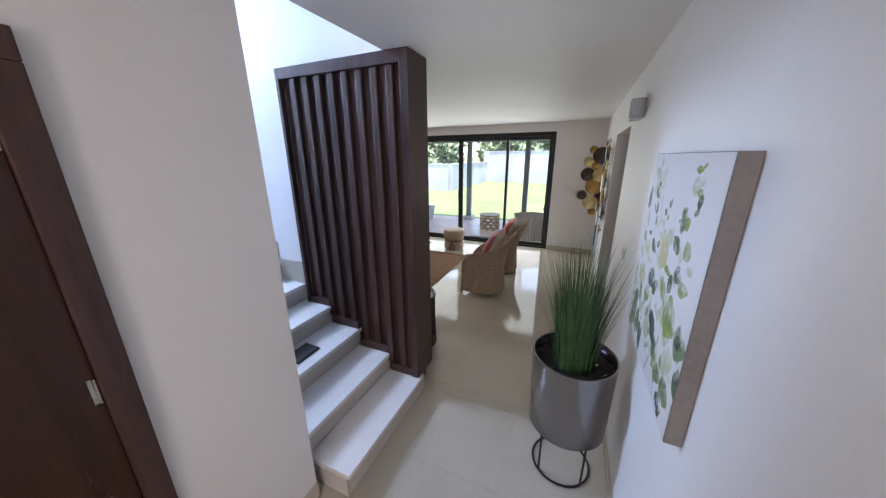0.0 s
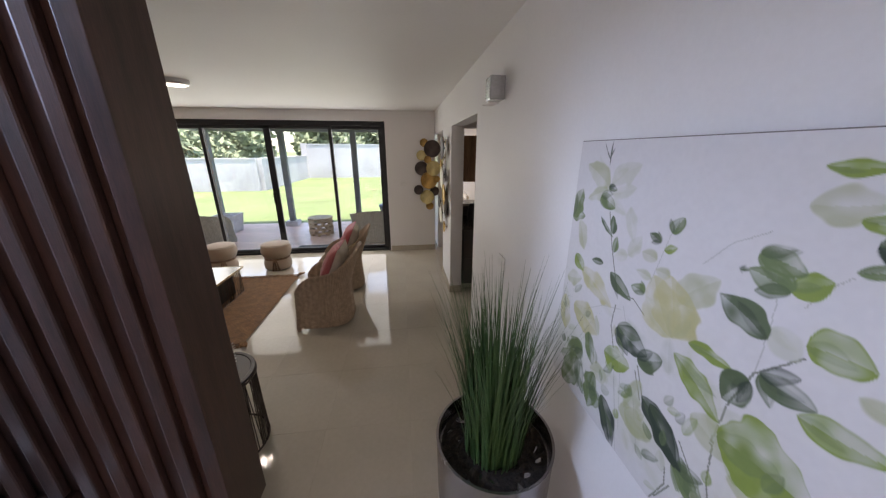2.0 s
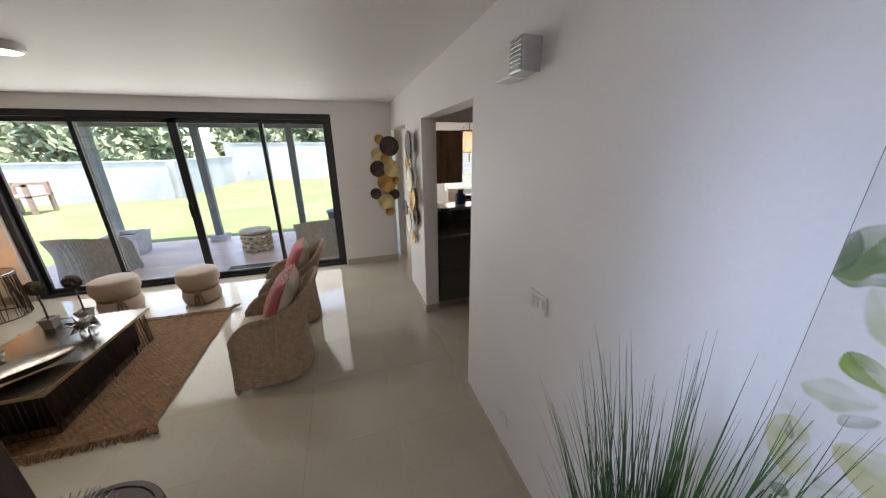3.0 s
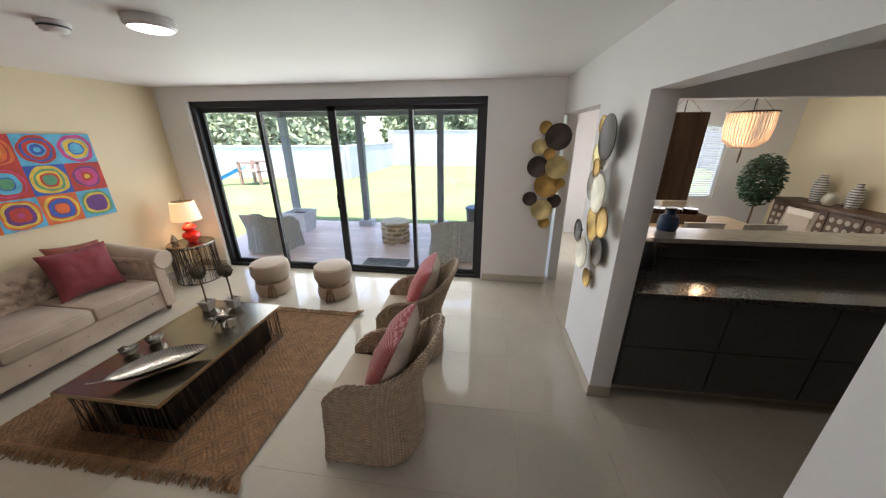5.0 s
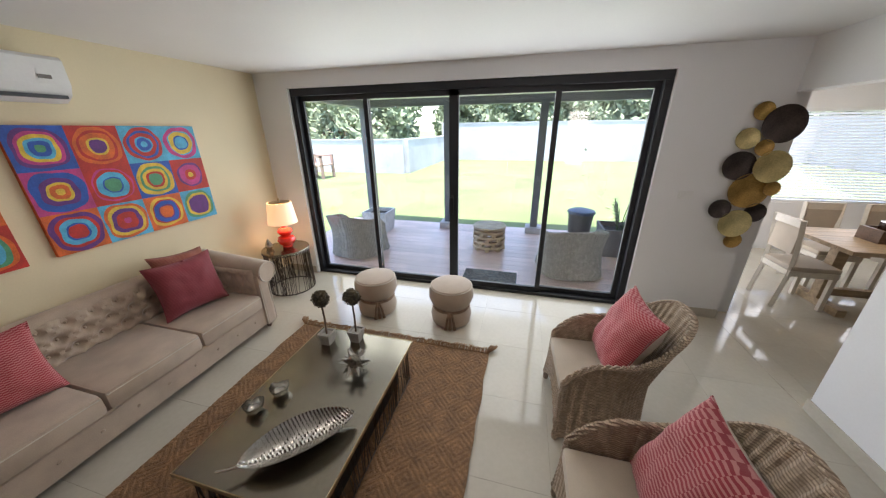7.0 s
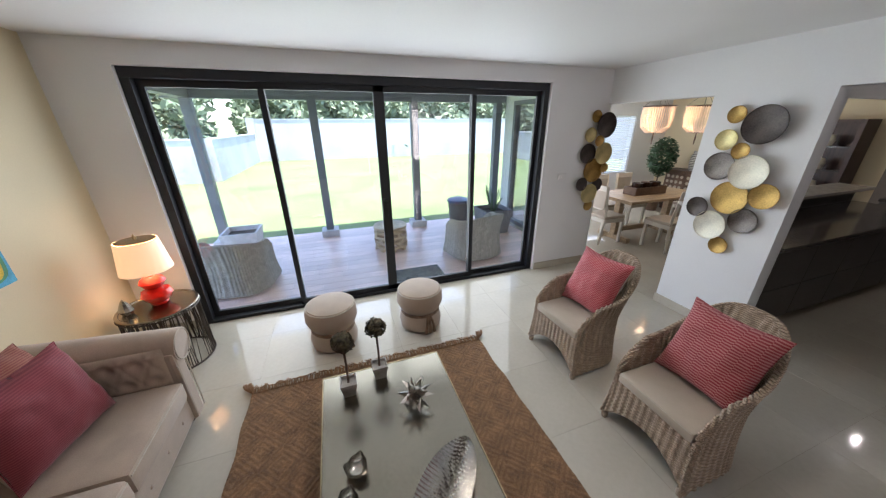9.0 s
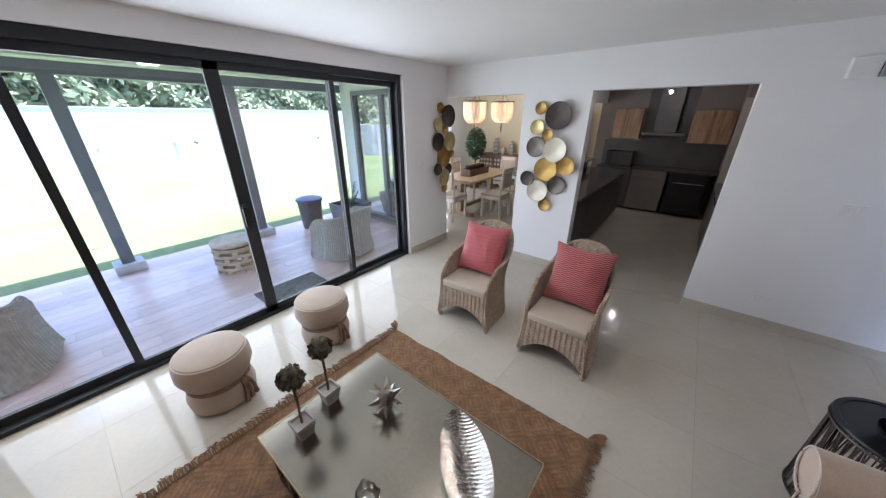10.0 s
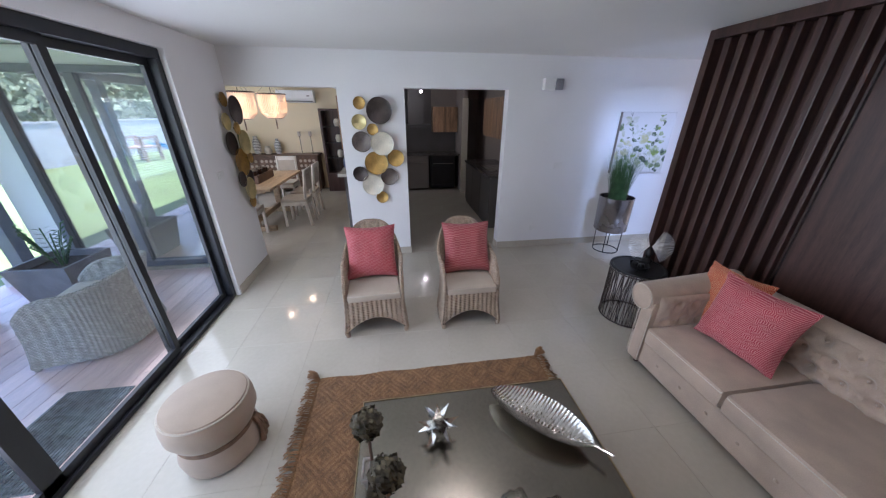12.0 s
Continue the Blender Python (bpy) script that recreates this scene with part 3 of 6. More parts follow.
part("body", lathe([(0.0, 0.0), (0.07, 0.0), (0.07, -0.015), (0.06, -0.02), (0.055, -0.045), (0.035, -0.055), (0.0, -0.055)], 28), PLASTIC, sm)
part("base", lathe([(0.06, -0.021), (0.066, -0.026), (0.06, -0.031)], 28), GREYPLAST, sm, "dark sensor slots")


def air_con(at, turn, w, label):
    ob = thing("air_conditioner", at, label, "air conditioner", turn=turn)
    prof = [(0.0, -0.13), (0.10, -0.13), (0.17, -0.09), (0.20, -0.03), (0.20, 0.11), (0.18, 0.13), (0.0, 0.13)]
    bm = bmesh.new()
    a = [bm.verts.new((-w / 2, -0.001 - d, z)) for d, z in prof]
    b = [bm.verts.new((w / 2, -0.001 - d, z)) for d, z in prof]
    bm.faces.new(a), bm.faces.new(b[::-1])
    for i in range(len(a)):
        j = (i + 1) % len(a)
        bm.faces.new((a[i], b[i], b[j], a[j]))
    bmesh.ops.recalc_face_normals(bm, faces=bm.faces[:])
    part("body", bm, PLASTIC, ob)
    part("louvre", boxes(((-w / 2 + 0.03, -0.188, -0.108), (w / 2 - 0.03, -0.10, -0.088))), GREYPLAST, ob, "dark air outlet slot").rotation_euler = (0, 0, 0)
    part("badge", boxes(((w / 2 - 0.14, -0.206, 0.0), (w / 2 - 0.08, -0.201, 0.022)), bevel=0.001), WHITEGOODS, ob)
    return ob


air_con((X0, 5.36, 2.16), 90, 0.84, "white air conditioner on the beige wall above the painting")
air_con((5.4, 7.95, 2.15), -90, 0.80, "white air conditioner on the beige dining wall")

bag = thing("black_box", (-1.03, 2.46, 0.431), "small black box lying on a stair tread", "box")
bm = bmesh.new()
box(bm, (-0.07, -0.10, 0.0), (0.07, 0.10, 0.055), 0.008)
part("body", bm, BLACK, bag)
# ---- living room furniture ----


def cushion(w, h, d, mats, name, label, m, pinch=0.105, cat="pillow"):
    """A scatter cushion, w wide and h high, d thick, lying in its xy plane before the pose m."""
    bm = bmesh.new()
    n = 22

    def side(s):
        def f(u, v):
            a, b = 2 * u - 1, 2 * v - 1
            rim = (1 - abs(a) ** 2.6) * (1 - abs(b) ** 2.6)
            pull = 1 - pinch * (1 - a * a) * abs(b) ** 3, 1 - pinch * (1 - b * b) * abs(a) ** 3
            z = s * (0.004 + 0.5 * d * rim ** 0.5) + 0.010 * noise.noise(Vector((a * 3, b * 3, w + s))) + 0.005 * noise.noise(Vector((a * 8, b * 8, h + s + sum(label.encode()) * 0.37)))
            return (a * w / 2 * pull[1], b * h / 2 * pull[0], z)
        return f
    surface(side(1), n, n, bm, index=0)
    back = surface(side(-1), n, n, None, index=1)
    me = bpy.data.meshes.new("t")
    back.to_mesh(me)
    back.free()
    bm.from_mesh(me)
    bpy.data.meshes.remove(me)
    bmesh.ops.remove_doubles(bm, verts=bm.verts[:], dist=0.0002)
    ob = thing(name, (0, 0, 0), label, cat)
    part("cover", bm, mats, ob, smooth=True)
    pts = []
    for s in range(4):
        for k in range(n):
            t = 2 * k / n - 1
            a, b = ((t, -1), (1, t), (-t, 1), (-1, -t))[s]
            pts.append((a * w / 2 * (1 - pinch * (1 - b * b) * abs(a) ** 3), b * h / 2 * (1 - pinch * (1 - a * a) * abs(b) ** 3), 0))
    part("piping", tube(pts, 0.0032, n=6, closed=True), mats[0], ob, smooth=True)
    ob.matrix_basis = m
    return ob


def tufted(w, h, d, cols, rows, n=70):
    """A buttoned panel in the xz plane that bulges to -y."""
    pts = []
    for r in range(rows):
        for c in range(cols - (r % 2)):
            pts.append(((c + 0.5 + 0.5 * (r % 2)) / cols * w - w / 2, (r + 0.5) / rows * h))

    def f(u, v):
        x, z = (u - 0.5) * w, v * h
        best = min(((x - a) ** 2 + (z - b) ** 2) for a, b in pts) ** 0.5
        step = w / cols
        dip = math.exp(-(best / (0.27 * step)) ** 2) * 0.7 * d
        s, t = x / step, z / (h / rows)
        g1, g2 = (s - t / 2 * 1.0) % 1, (s + t / 2 * 1.0) % 1
        fold = 0.16 * d * (math.exp(-((g1 - 0.25) / 0.10) ** 2) + math.exp(-((g2 - 0.75) / 0.10) ** 2))
        rim = min(1, 9 * min(u, 1 - u)) ** 0.5 * min(1, 7 * min(v, 1 - v) + 0.02) ** 0.5
        return (x, -d * rim + dip * rim + fold * rim, z)
    bm = surface(f, n, int(n * h / w * 1.3) + 8)
    return bm, pts


def sofa(at, turn, length, label, seats):
    """A chesterfield whose front faces -y before its turn; the origin is on the floor at the middle of the back."""
    ob = thing("sofa", at, label, "sofa", turn=turn)
    L, D = length, 0.80
    arm = 0.17
    bm = bmesh.new()
    box(bm, (-L / 2 + 0.03, -D + 0.03, 0.07), (L / 2 - 0.03, -0.02, 0.27), 0.02)
    part("base", bm, SOFA, ob, smooth=False)
    for k in range(int(L / 0.19)):
        x = -L / 2 + 0.13 + k * 0.19
        part("button", lathe([(0.0, 0.007), (0.008, 0.005), (0.012, 0.0)], 10), SOFA, ob).matrix_basis = pose(x, -D + 0.03, 0.17, 90, 0, 0)
    inner = L - 2 * arm
    for k in range(seats):
        a = -inner / 2 + k * inner / seats
        b = a + inner / seats - 0.006
        bm = bmesh.new()
        box(bm, (a, -D + 0.0, 0.27), (b, -0.16, 0.41), 0.035)
        part("seat_cushion", bm, SOFA, ob, smooth=True)
        e = 0.013
        part("piping", tube([(a + e, -D + 0.006, 0.385), (b - e, -D + 0.006, 0.385)], 0.005, n=6), PIPING, ob)
    bm, pts = tufted(inner + 0.06, 0.36, 0.095, int(inner / 0.135), 4, 130)
    bmesh.ops.translate(bm, verts=bm.verts[:], vec=(0, -0.128, 0.34))
    part("backrest", bm, SOFA, ob, smooth=True)
    part("back_roll", tube([(-L / 2 + 0.03, -0.085, 0.66), (L / 2 - 0.03, -0.085, 0.66)], 0.082, n=20), SOFA, ob, smooth=True)
    part("back_panel", boxes(((-L / 2 + 0.03, -0.12, 0.07), (L / 2 - 0.03, -0.02, 0.66)), bevel=0.015), SOFA, ob)
    first = None
    for a, b in pts:
        if first is None:
            first = bb = part("button", lathe([(0.0, -0.008), (0.008, -0.006), (0.010, 0.0), (0.0, 0.008)], 8), SOFA, ob)
        else:
            bb = new("button", first.data)
            bb.parent = ob
        bb.matrix_basis = pose(a, -0.176, 0.34 + b, 90, 0, 0)
    for s in (-1, 1):
        x = s * (L / 2 - arm / 2)
        roll = [(x + s * 0.032, -D + 0.0, 0.60), (x + s * 0.032, -0.04, 0.655)]
        part("arm", tube(roll, 0.103, n=24), SOFA, ob, smooth=True)
        bm = bmesh.new()
        box(bm, (x - 0.053 - s * 0.027, -D + 0.008, 0.07), (x + 0.053 - s * 0.027, -0.04, 0.60), 0.02)
        part("arm_side", bm, SOFA, ob)
        sp = [(x + s * 0.032 + 0.094 * math.cos(q), -D - 0.004, 0.60 + 0.094 * math.sin(q)) for q in [radians(-60 + s * 0 + 15 * j) for j in range(24)]]
        part("piping", tube(sp, 0.005, n=6), PIPING, ob)
        part("piping", tube([(x - 0.055 - s * 0.027, -D + 0.004, 0.09), (x - 0.055 - s * 0.027, -D + 0.004, 0.51)], 0.004, n=6), PIPING, ob)
        part("piping", tube([(x + 0.055 - s * 0.027, -D + 0.004, 0.09), (x + 0.055 - s * 0.027, -D + 0.004, 0.51)], 0.004, n=6), PIPING, ob)
        t2, p2 = tufted(D - 0.14, 0.27, 0.040, 5, 2, 64)
        bmesh.ops.translate(t2, verts=t2.verts[:], vec=(0, 0, 0.385))
        tp = part("arm_padding", t2, SOFA, ob, smooth=True)
        tp.matrix_basis = pose(x - s * 0.075, -D / 2 - 0.02, 0, 0, 0, -90 * s)
    for x in (-L / 2 + 0.09, L / 2 - 0.09):
        for y in (-D + 0.09, -0.09):
            part("leg", lathe([(0.0, 0.0), (0.018, 0.0), (0.026, 0.03), (0.03, 0.071), (0.0, 0.071)], 14, None, (x, y, 0)), DARKWOOD, ob, "dark turned foot")
    return ob


sofa((-4.085, 5.33, 0), 90, 2.12, "beige velvet tufted chesterfield sofa against the beige wall", 3)
sofa((-2.27, 3.18, 0), 180, 2.1, "beige velvet tufted chesterfield sofa against the dark wood panel", 3)
cushion(0.49, 0.46, 0.21, [PLUM, PIPING, PIPING], "pillow", "plum striped pillow leaning on the sofa back", pose(-3.68, 5.91, 0.635, 75, 0, 80))
cushion(0.44, 0.44, 0.15, [RUST, PIPING, PIPING], "pillow", "dull rust red pillow tucked behind a plum pillow", pose(-3.83, 6.02, 0.66, 62, 6, 88))
cushion(0.46, 0.44, 0.20, [PINK, PIPING, PIPING], "pillow", "pink woven pillow resting on the sofa seat", pose(-3.68, 4.82, 0.62, 74, 0, 82))
cushion(0.44, 0.44, 0.15, [ORANGE, PIPING, PIPING], "pillow", "orange pillow behind the pink pillow", pose(-3.85, 4.68, 0.66, 60, -5, 90))
cushion(0.46, 0.44, 0.16, [ORANGE, PIPING, PIPING], "pillow", "orange maze-patterned pillow on the sofa by the wood panel", pose(-1.45, 3.48, 0.63, 74, -5, 172))
cushion(0.47, 0.47, 0.21, [ROSE, PIPING, PIPING], "pillow", "pink maze-patterned pillow in front of an orange pillow", pose(-1.70, 3.60, 0.64, 80, 2, 186))


def wicker_chair(at, turn, label, mat, group, low=False, seat=True):
    """A woven tub chair that faces -y before its turn; the origin is on the floor under its middle."""
    ob = thing("wicker_chair", at, label, "armchair", group, turn)
    W, D = (0.50, 0.52) if not low else (0.72, 0.62)
    back, armh = (0.86, 0.60) if not low else (0.70, 0.60)

    def outline(u):
        q = radians(-25 + 230 * u)
        c, s = math.cos(q), math.sin(q)
        x = math.copysign(abs(c) ** 0.72, c) * W / 2
        y = math.copysign(abs(s) ** 0.8, s) * D / 2
        if y < 0:
            y = -D / 2 * (abs(s) / abs(math.sin(radians(25)))) ** 1.0
            x = math.copysign(W / 2 - 0.0 * abs(y), c)
        return x, y

    def top(u):
        k = max(0.0, math.sin(math.pi * u)) ** (2.2 if low else 3.6)
        e = min(u, 1 - u)
        return armh + (back - armh) * k - 0.16 * max(0.0, 1 - e / 0.10) ** 2.2

    def shell(off, weave):
        def f(u, v):
            x, y = outline(u)
            t = top(u)
            z = 0.035 + v * (t - 0.035)
            waist = 1 + 0.15 * (1 - z / 0.42) ** 2 * (1 if z < 0.42 else 0) + 0.31 * max(0, (z - 0.42) / 0.5) ** 1.4 * (1 if y > -0.1 else 0.6)
            r = 1 - off / 0.28
            i, j = int(round(u * NU)), int(round(v * NV))
            bumpy = 1 + weave * ((0.013 if (i // 2) % 2 else -0.013) + (0.005 if (j + i // 4) % 2 else -0.005))
            lean = (0.08 if low else 0.13) * max(0, z - 0.42) / 0.5 * max(0, math.sin(math.pi * u))
            return (x * waist * r * bumpy, y * (waist * 0.55 + 0.45) * r * bumpy + lean, z)
        return f
    NU, NV = 176, 54
    bm = surface(shell(0, 1), NU, NV)
    part("woven_shell", bm, mat, ob)
    NU, NV = 120, 40
    bm = surface(shell(0.022, 1), NU, NV)
    part("inner_shell", bm, mat, ob)
    NU, NV = 60, 2
    rim = [Vector(shell(0.01, 0)(i / 60, 1.0)) for i in range(61)]
    front = [Vector(shell(0.01, 0)(0, 1 - k / 10)) for k in range(1, 11)]
    rear = [Vector(shell(0.01, 0)(1, 1 - k / 10)) for k in range(1, 11)]
    path = front[::-1] + rim + rear
    bm = bmesh.new()
    for ph in (0, 2.1, 4.2):
        tw = []
        for k in range(len(path) * 4 - 4):
            a, b = path[k // 4], path[min(len(path) - 1, k // 4 + 1)]
            p = a.lerp(b, (k % 4) / 4)
            tw.append(p + Vector((0.009 * math.cos(k * 0.55 + ph), 0.009 * math.cos(k * 0.55 + ph), 0.009 * math.sin(k * 0.55 + ph))))
        tube(tw, 0.0085, bm, n=5)
    part("braided_rim", bm, mat, ob, smooth=True)
    # front apron with an arched foot
    fx = abs(outline(0)[0])
    fy = -D / 2

    def apron(u, v):
        x = (u - 0.5) * 2 * (fx * 0.97)
        arch = 0.05 + 0.13 * (1 - (2 * u - 1) ** 2)
        z = 0.36 + (arch - 0.36) * v
        wv = 0.004 if (int(round(u * 48)) % 4 < 2) else -0.002
        i, j = int(round(u * 48)), int(round(v * 16))
        return (x * (1 + 0.08 * (1 - z / 0.42) ** 2), fy * (1 + 0.055 * (1 - z / 0.42) ** 2) - wv - (0.004 if (i // 2 + j) % 2 else 0), z)
    part("apron", surface(apron, 48, 16), mat, ob)
    if seat:
        bm = bmesh.new()
        box(bm, (-fx + 0.025, fy - 0.012, 0.35), (fx - 0.025, D / 2 - 0.17, 0.42), 0.022)
        part("seat_cushion", bm, LINEN, ob, "beige linen seat cushion", smooth=True)
        part("piping", tube([(-fx + 0.04, fy - 0.006, 0.408), (fx - 0.04, fy - 0.006, 0.408)], 0.004, n=6), PIPING, ob)
    part("seat_frame", boxes(((-fx + 0.02, fy + 0.004, 0.31), (fx - 0.03, D / 2 - 0.18, 0.348))), mat, ob)
    for x in (-fx * 1.03, fx * 1.03):
        for y in (fy + 0.0, D / 2 - 0.13):
            part("foot", lathe([(0.0, 0.0), (0.018, 0.0), (0.022, 0.02), (0.02, 0.05), (0.0, 0.05)], 12, None, (x * (1 if y < 0 else 0.72), y, 0)), mat, ob)
    return ob


wicker_chair((-0.42, 6.00, 0), -87, "brown wicker armchair with beige seat cushion on the tiled floor", WICKER, "wicker armchairs facing the sofa")
wicker_chair((-0.43, 5.125, 0), -90, "brown wicker armchair with beige seat cushion near the kitchen opening", WICKER, "wicker armchairs facing the sofa")
cushion(0.46, 0.49, 0.19, [PINK, PIPING, PIPING], "pillow", "pink pillow leaning on the wicker armchair back", pose(-0.31, 6.01, 0.65, 66, 0, -87))
cushion(0.46, 0.49, 0.19, [RED, PIPING, PIPING], "pillow", "red striped pillow leaning on the wicker armchair back", pose(-0.32, 5.11, 0.65, 66, 0, -91))


def pouf(at, turn, label):
    ob = thing("pouf", at, label, "pouf", "round poufs by the glass door", turn)
    part("cover", lathe([(0.0, 0.012), (0.17, 0.012), (0.195, 0.03), (0.205, 0.10), (0.19, 0.17), (0.172, 0.195), (0.195, 0.225), (0.222, 0.29), (0.220, 0.36), (0.205, 0.40)], 48), POUF, ob, smooth=True)
    part("top", lathe([(0.205, 0.40), (0.198, 0.415), (0.15, 0.428), (0.0, 0.432)], 48), POUF, ob, smooth=True)
    part("piping", tube(ring_points(0.205, 0.402, 48), 0.006, n=6, closed=True), PIPING, ob)
    rope = bmesh.new()
    for z in (0.186, 0.200):
        tube(ring_points(0.180, z, 48), 0.010, rope, n=6, closed=True)
    part("rope", rope, ROPE, ob, "brown rope belt")
    knot = bmesh.new()
    for dx in (-0.025, 0.0, 0.028):
        tube([(dx * 0.3, -0.19, 0.2), (dx, -0.215, 0.15), (dx * 1.4, -0.222, 0.09), (dx * 1.6, -0.215, 0.03)], 0.012, knot, n=6, taper=[1.3, 1, 1, 1.5])
    part("tassel", knot, ROPE, ob, "brown hanging rope ends")
    return ob


pouf((-2.42, 6.83, 0), 30, "round beige fabric pouf with a rope belt on the tiles")
pouf((-1.60, 6.84, 0), 10, "round beige fabric pouf tied with brown rope")

# rug
rug = thing("rug", (0, 0, 0), "brown woven jute rug with fringed ends under the coffee table", "rug")
RX0, RX1, RY0, RY1 = -3.03, -1.16, 4.69, 6.40


def rug_top(u, v):
    x, y = RX0 + u * (RX1 - RX0), RY0 + v * (RY1 - RY0)
    s, t = x * 8, y * 8
    dia = abs(s % 2 - 1) + abs(t % 2 - 1)
    lines = 0.002 if (dia * 3) % 1 > 0.5 else 0.0
    w = 0.003 * noise.noise(Vector((x * 60, y * 60, 0)))
    edge = 0.006 * noise.noise(Vector((x * 9, y * 9, 3)))
    wx = 0.012 * noise.noise(Vector((y * 5, 0, 1))) if u in (0.0, 1.0) else 0
    return (x + wx, y, 0.013 + lines + w * 0.6 + edge * 0.3)


weave = surface(rug_top, 300, 290)
for f in weave.faces:
    c = f.calc_center_median()
    s, t = c.x * 8, c.y * 8
    dia = abs(s % 2 - 1) + abs(t % 2 - 1)
    f.material_index = int((dia * 3) % 1 > 0.55 or random.random() < 0.3)
part("weave", weave, [JUTE, JUTEDARK], rug)
part("underside", boxes(((RX0 + 0.012, RY0 + 0.01, 0.001), (RX1 - 0.012, RY1 - 0.01, 0.009))), JUTE, rug)
for y, s in ((RY0, -1), (RY1, 1)):
    bm = bmesh.new()
    for k in range(230):
        x = RX0 + (k + 0.5) / 230 * (RX1 - RX0) + random.uniform(-0.004, 0.004)
        e = random.uniform(0.045, 0.085)
        tube([(x, y - s * 0.01, 0.018), (x + random.uniform(-0.01, 0.01), y + s * e * 0.5, 0.02 + random.uniform(0, 0.012)), (x + random.uniform(-0.025, 0.025), y + s * e, 0.006)], 0.0042, bm, n=4)
    part("fringe", bm, JUTE, rug, "loose jute fringe")
    for x, e in ((RX0, -1), (RX1, 1)):
        bm = bmesh.new()
        for k in range(44):
            a, b = random.uniform(-0.03, 0.03), random.uniform(0.03, 0.085)
            tube([(x - e * 0.01, y - s * 0.01, 0.018), (x + e * (a + b * 0.3), y + s * b * 0.5, 0.04), (x + e * (a + b * 0.5), y + s * b, 0.02 + random.uniform(0, 0.02))], 0.006, bm, n=4)
        part("tassel", bm, JUTE, rug, "bushy jute corner tassel")

# coffee table
ct = thing("coffee_table", (0, 0, 0), "low rectangular coffee table with metal top and wire base", "coffee table")
TX0, TX1, TY0, TY1, TZ = -2.475, -1.70, 4.81, 5.99, 0.355
part("tabletop", boxes(((TX0 + 0.006, TY0 + 0.006, TZ - 0.02), (TX1 - 0.006, TY1 - 0.006, TZ)), bevel=0.002), TABLEMETAL, ct, "brushed metal table top")
part("rim", boxes(((TX0, TY0, TZ - 0.022), (TX0 + 0.005, TY1, TZ + 0.003)), ((TX1 - 0.005, TY0, TZ - 0.022), (TX1, TY1, TZ + 0.003)), ((TX0 + 0.005, TY0, TZ - 0.022), (TX1 - 0.005, TY0 + 0.005, TZ + 0.003)), ((TX0 + 0.005, TY1 - 0.005, TZ - 0.022), (TX1 - 0.005, TY1, TZ + 0.003))), BRONZE, ct, "bronze edge strip")


def wire_row(parent, a, b, z0, z1, count, r=0.003):
    for k in range(count):
        u = random.random()
        v = min(1, max(0, u + random.uniform(-0.05, 0.05)))
        p, q = a.lerp(b, u), a.lerp(b, v)
        part("wire", tube([(p.x, p.y, z0), (q.x, q.y, z1)], r, n=4), DARKMETAL, parent)
    part("base_rail", tube([(a.x, a.y, z0 + 0.004), (b.x, b.y, z0 + 0.004)], 0.005, n=4), DARKMETAL, parent)


CORNERS = [Vector(c) for c in ((TX0 + 0.03, TY0 + 0.03), (TX1 - 0.03, TY0 + 0.03), (TX1 - 0.03, TY1 - 0.03), (TX0 + 0.03, TY1 - 0.03))]
for k in range(4):
    a, b = CORNERS[k], CORNERS[(k + 1) % 4]
    wire_row(ct, a, b, 0.009, TZ - 0.02, int(45 * (b - a).length))
# Black block added behind the wires as the deep shade under the top.
part("shade_filler", boxes(((TX0 + 0.10, TY0 + 0.10, 0.02), (TX1 - 0.10, TY1 - 0.10, TZ - 0.022))), BLACK, ct)


def topiary(at, label):
    ob = thing("topiary", at, label, "topiary", "small topiaries on the coffee table")
    bm = lathe([(0.0, 0.0), (0.048, 0.0), (0.062, 0.075), (0.068, 0.075), (0.068, 0.095), (0.056, 0.095), (0.054, 0.08), (0.0, 0.08)], 4)
    bmesh.ops.rotate(bm, verts=bm.verts[:], cent=(0, 0, 0), matrix=Matrix.Rotation(radians(45), 3, "Z"))
    part("pot", bm, CEMENT, ob, "square grey cement pot")
    part("stem", tube([(0, 0, 0.07), (0.003, 0.002, 0.2), (0, 0, 0.34)], 0.007, n=8), CARVED, ob)
    bm = bmesh.new()
    for k in range(520):
        d = Vector((random.gauss(0, 1), random.gauss(0, 1), random.gauss(0, 1))).normalized()
        c = Vector((0, 0, 0.375)) + d * random.uniform(0.04, 0.062)
        a = d.orthogonal().normalized() * 0.011
        b = d.cross(a).normalized() * 0.008 + d * random.uniform(-0.006, 0.012)
        bm.faces.new([bm.verts.new(c + v) for v in (-a, -b, a, b)])
    part("ball", bm, TOPIARY, ob, "ball of small dark dried leaves")
    part("ball_core", lathe([(0.0, -0.045), (0.032, -0.032), (0.045, 0.0), (0.032, 0.032), (0.0, 0.045)], 14, None, (0, 0, 0.375)), TOPIARY, ob)
    return ob


topiary((-2.314, 5.824, TZ), "ball topiary in a grey cement pot on the coffee table")
topiary((-2.117, 5.902, TZ), "ball topiary in a grey cement pot near the table corner")

# star ornament
star = thing("star_ornament", (-1.956, 5.60, TZ), "faceted silver star ornament on the coffee table", "ornament")
bm = bmesh.new()
g = (1 + 5 ** 0.5) / 2
ico = [Vector(v).normalized() for v in ((-1, g, 0), (1, g, 0), (-1, -g, 0), (1, -g, 0), (0, -1, g), (0, 1, g), (0, -1, -g), (0, 1, -g), (g, 0, -1), (g, 0, 1), (-g, 0, -1), (-g, 0, 1))]
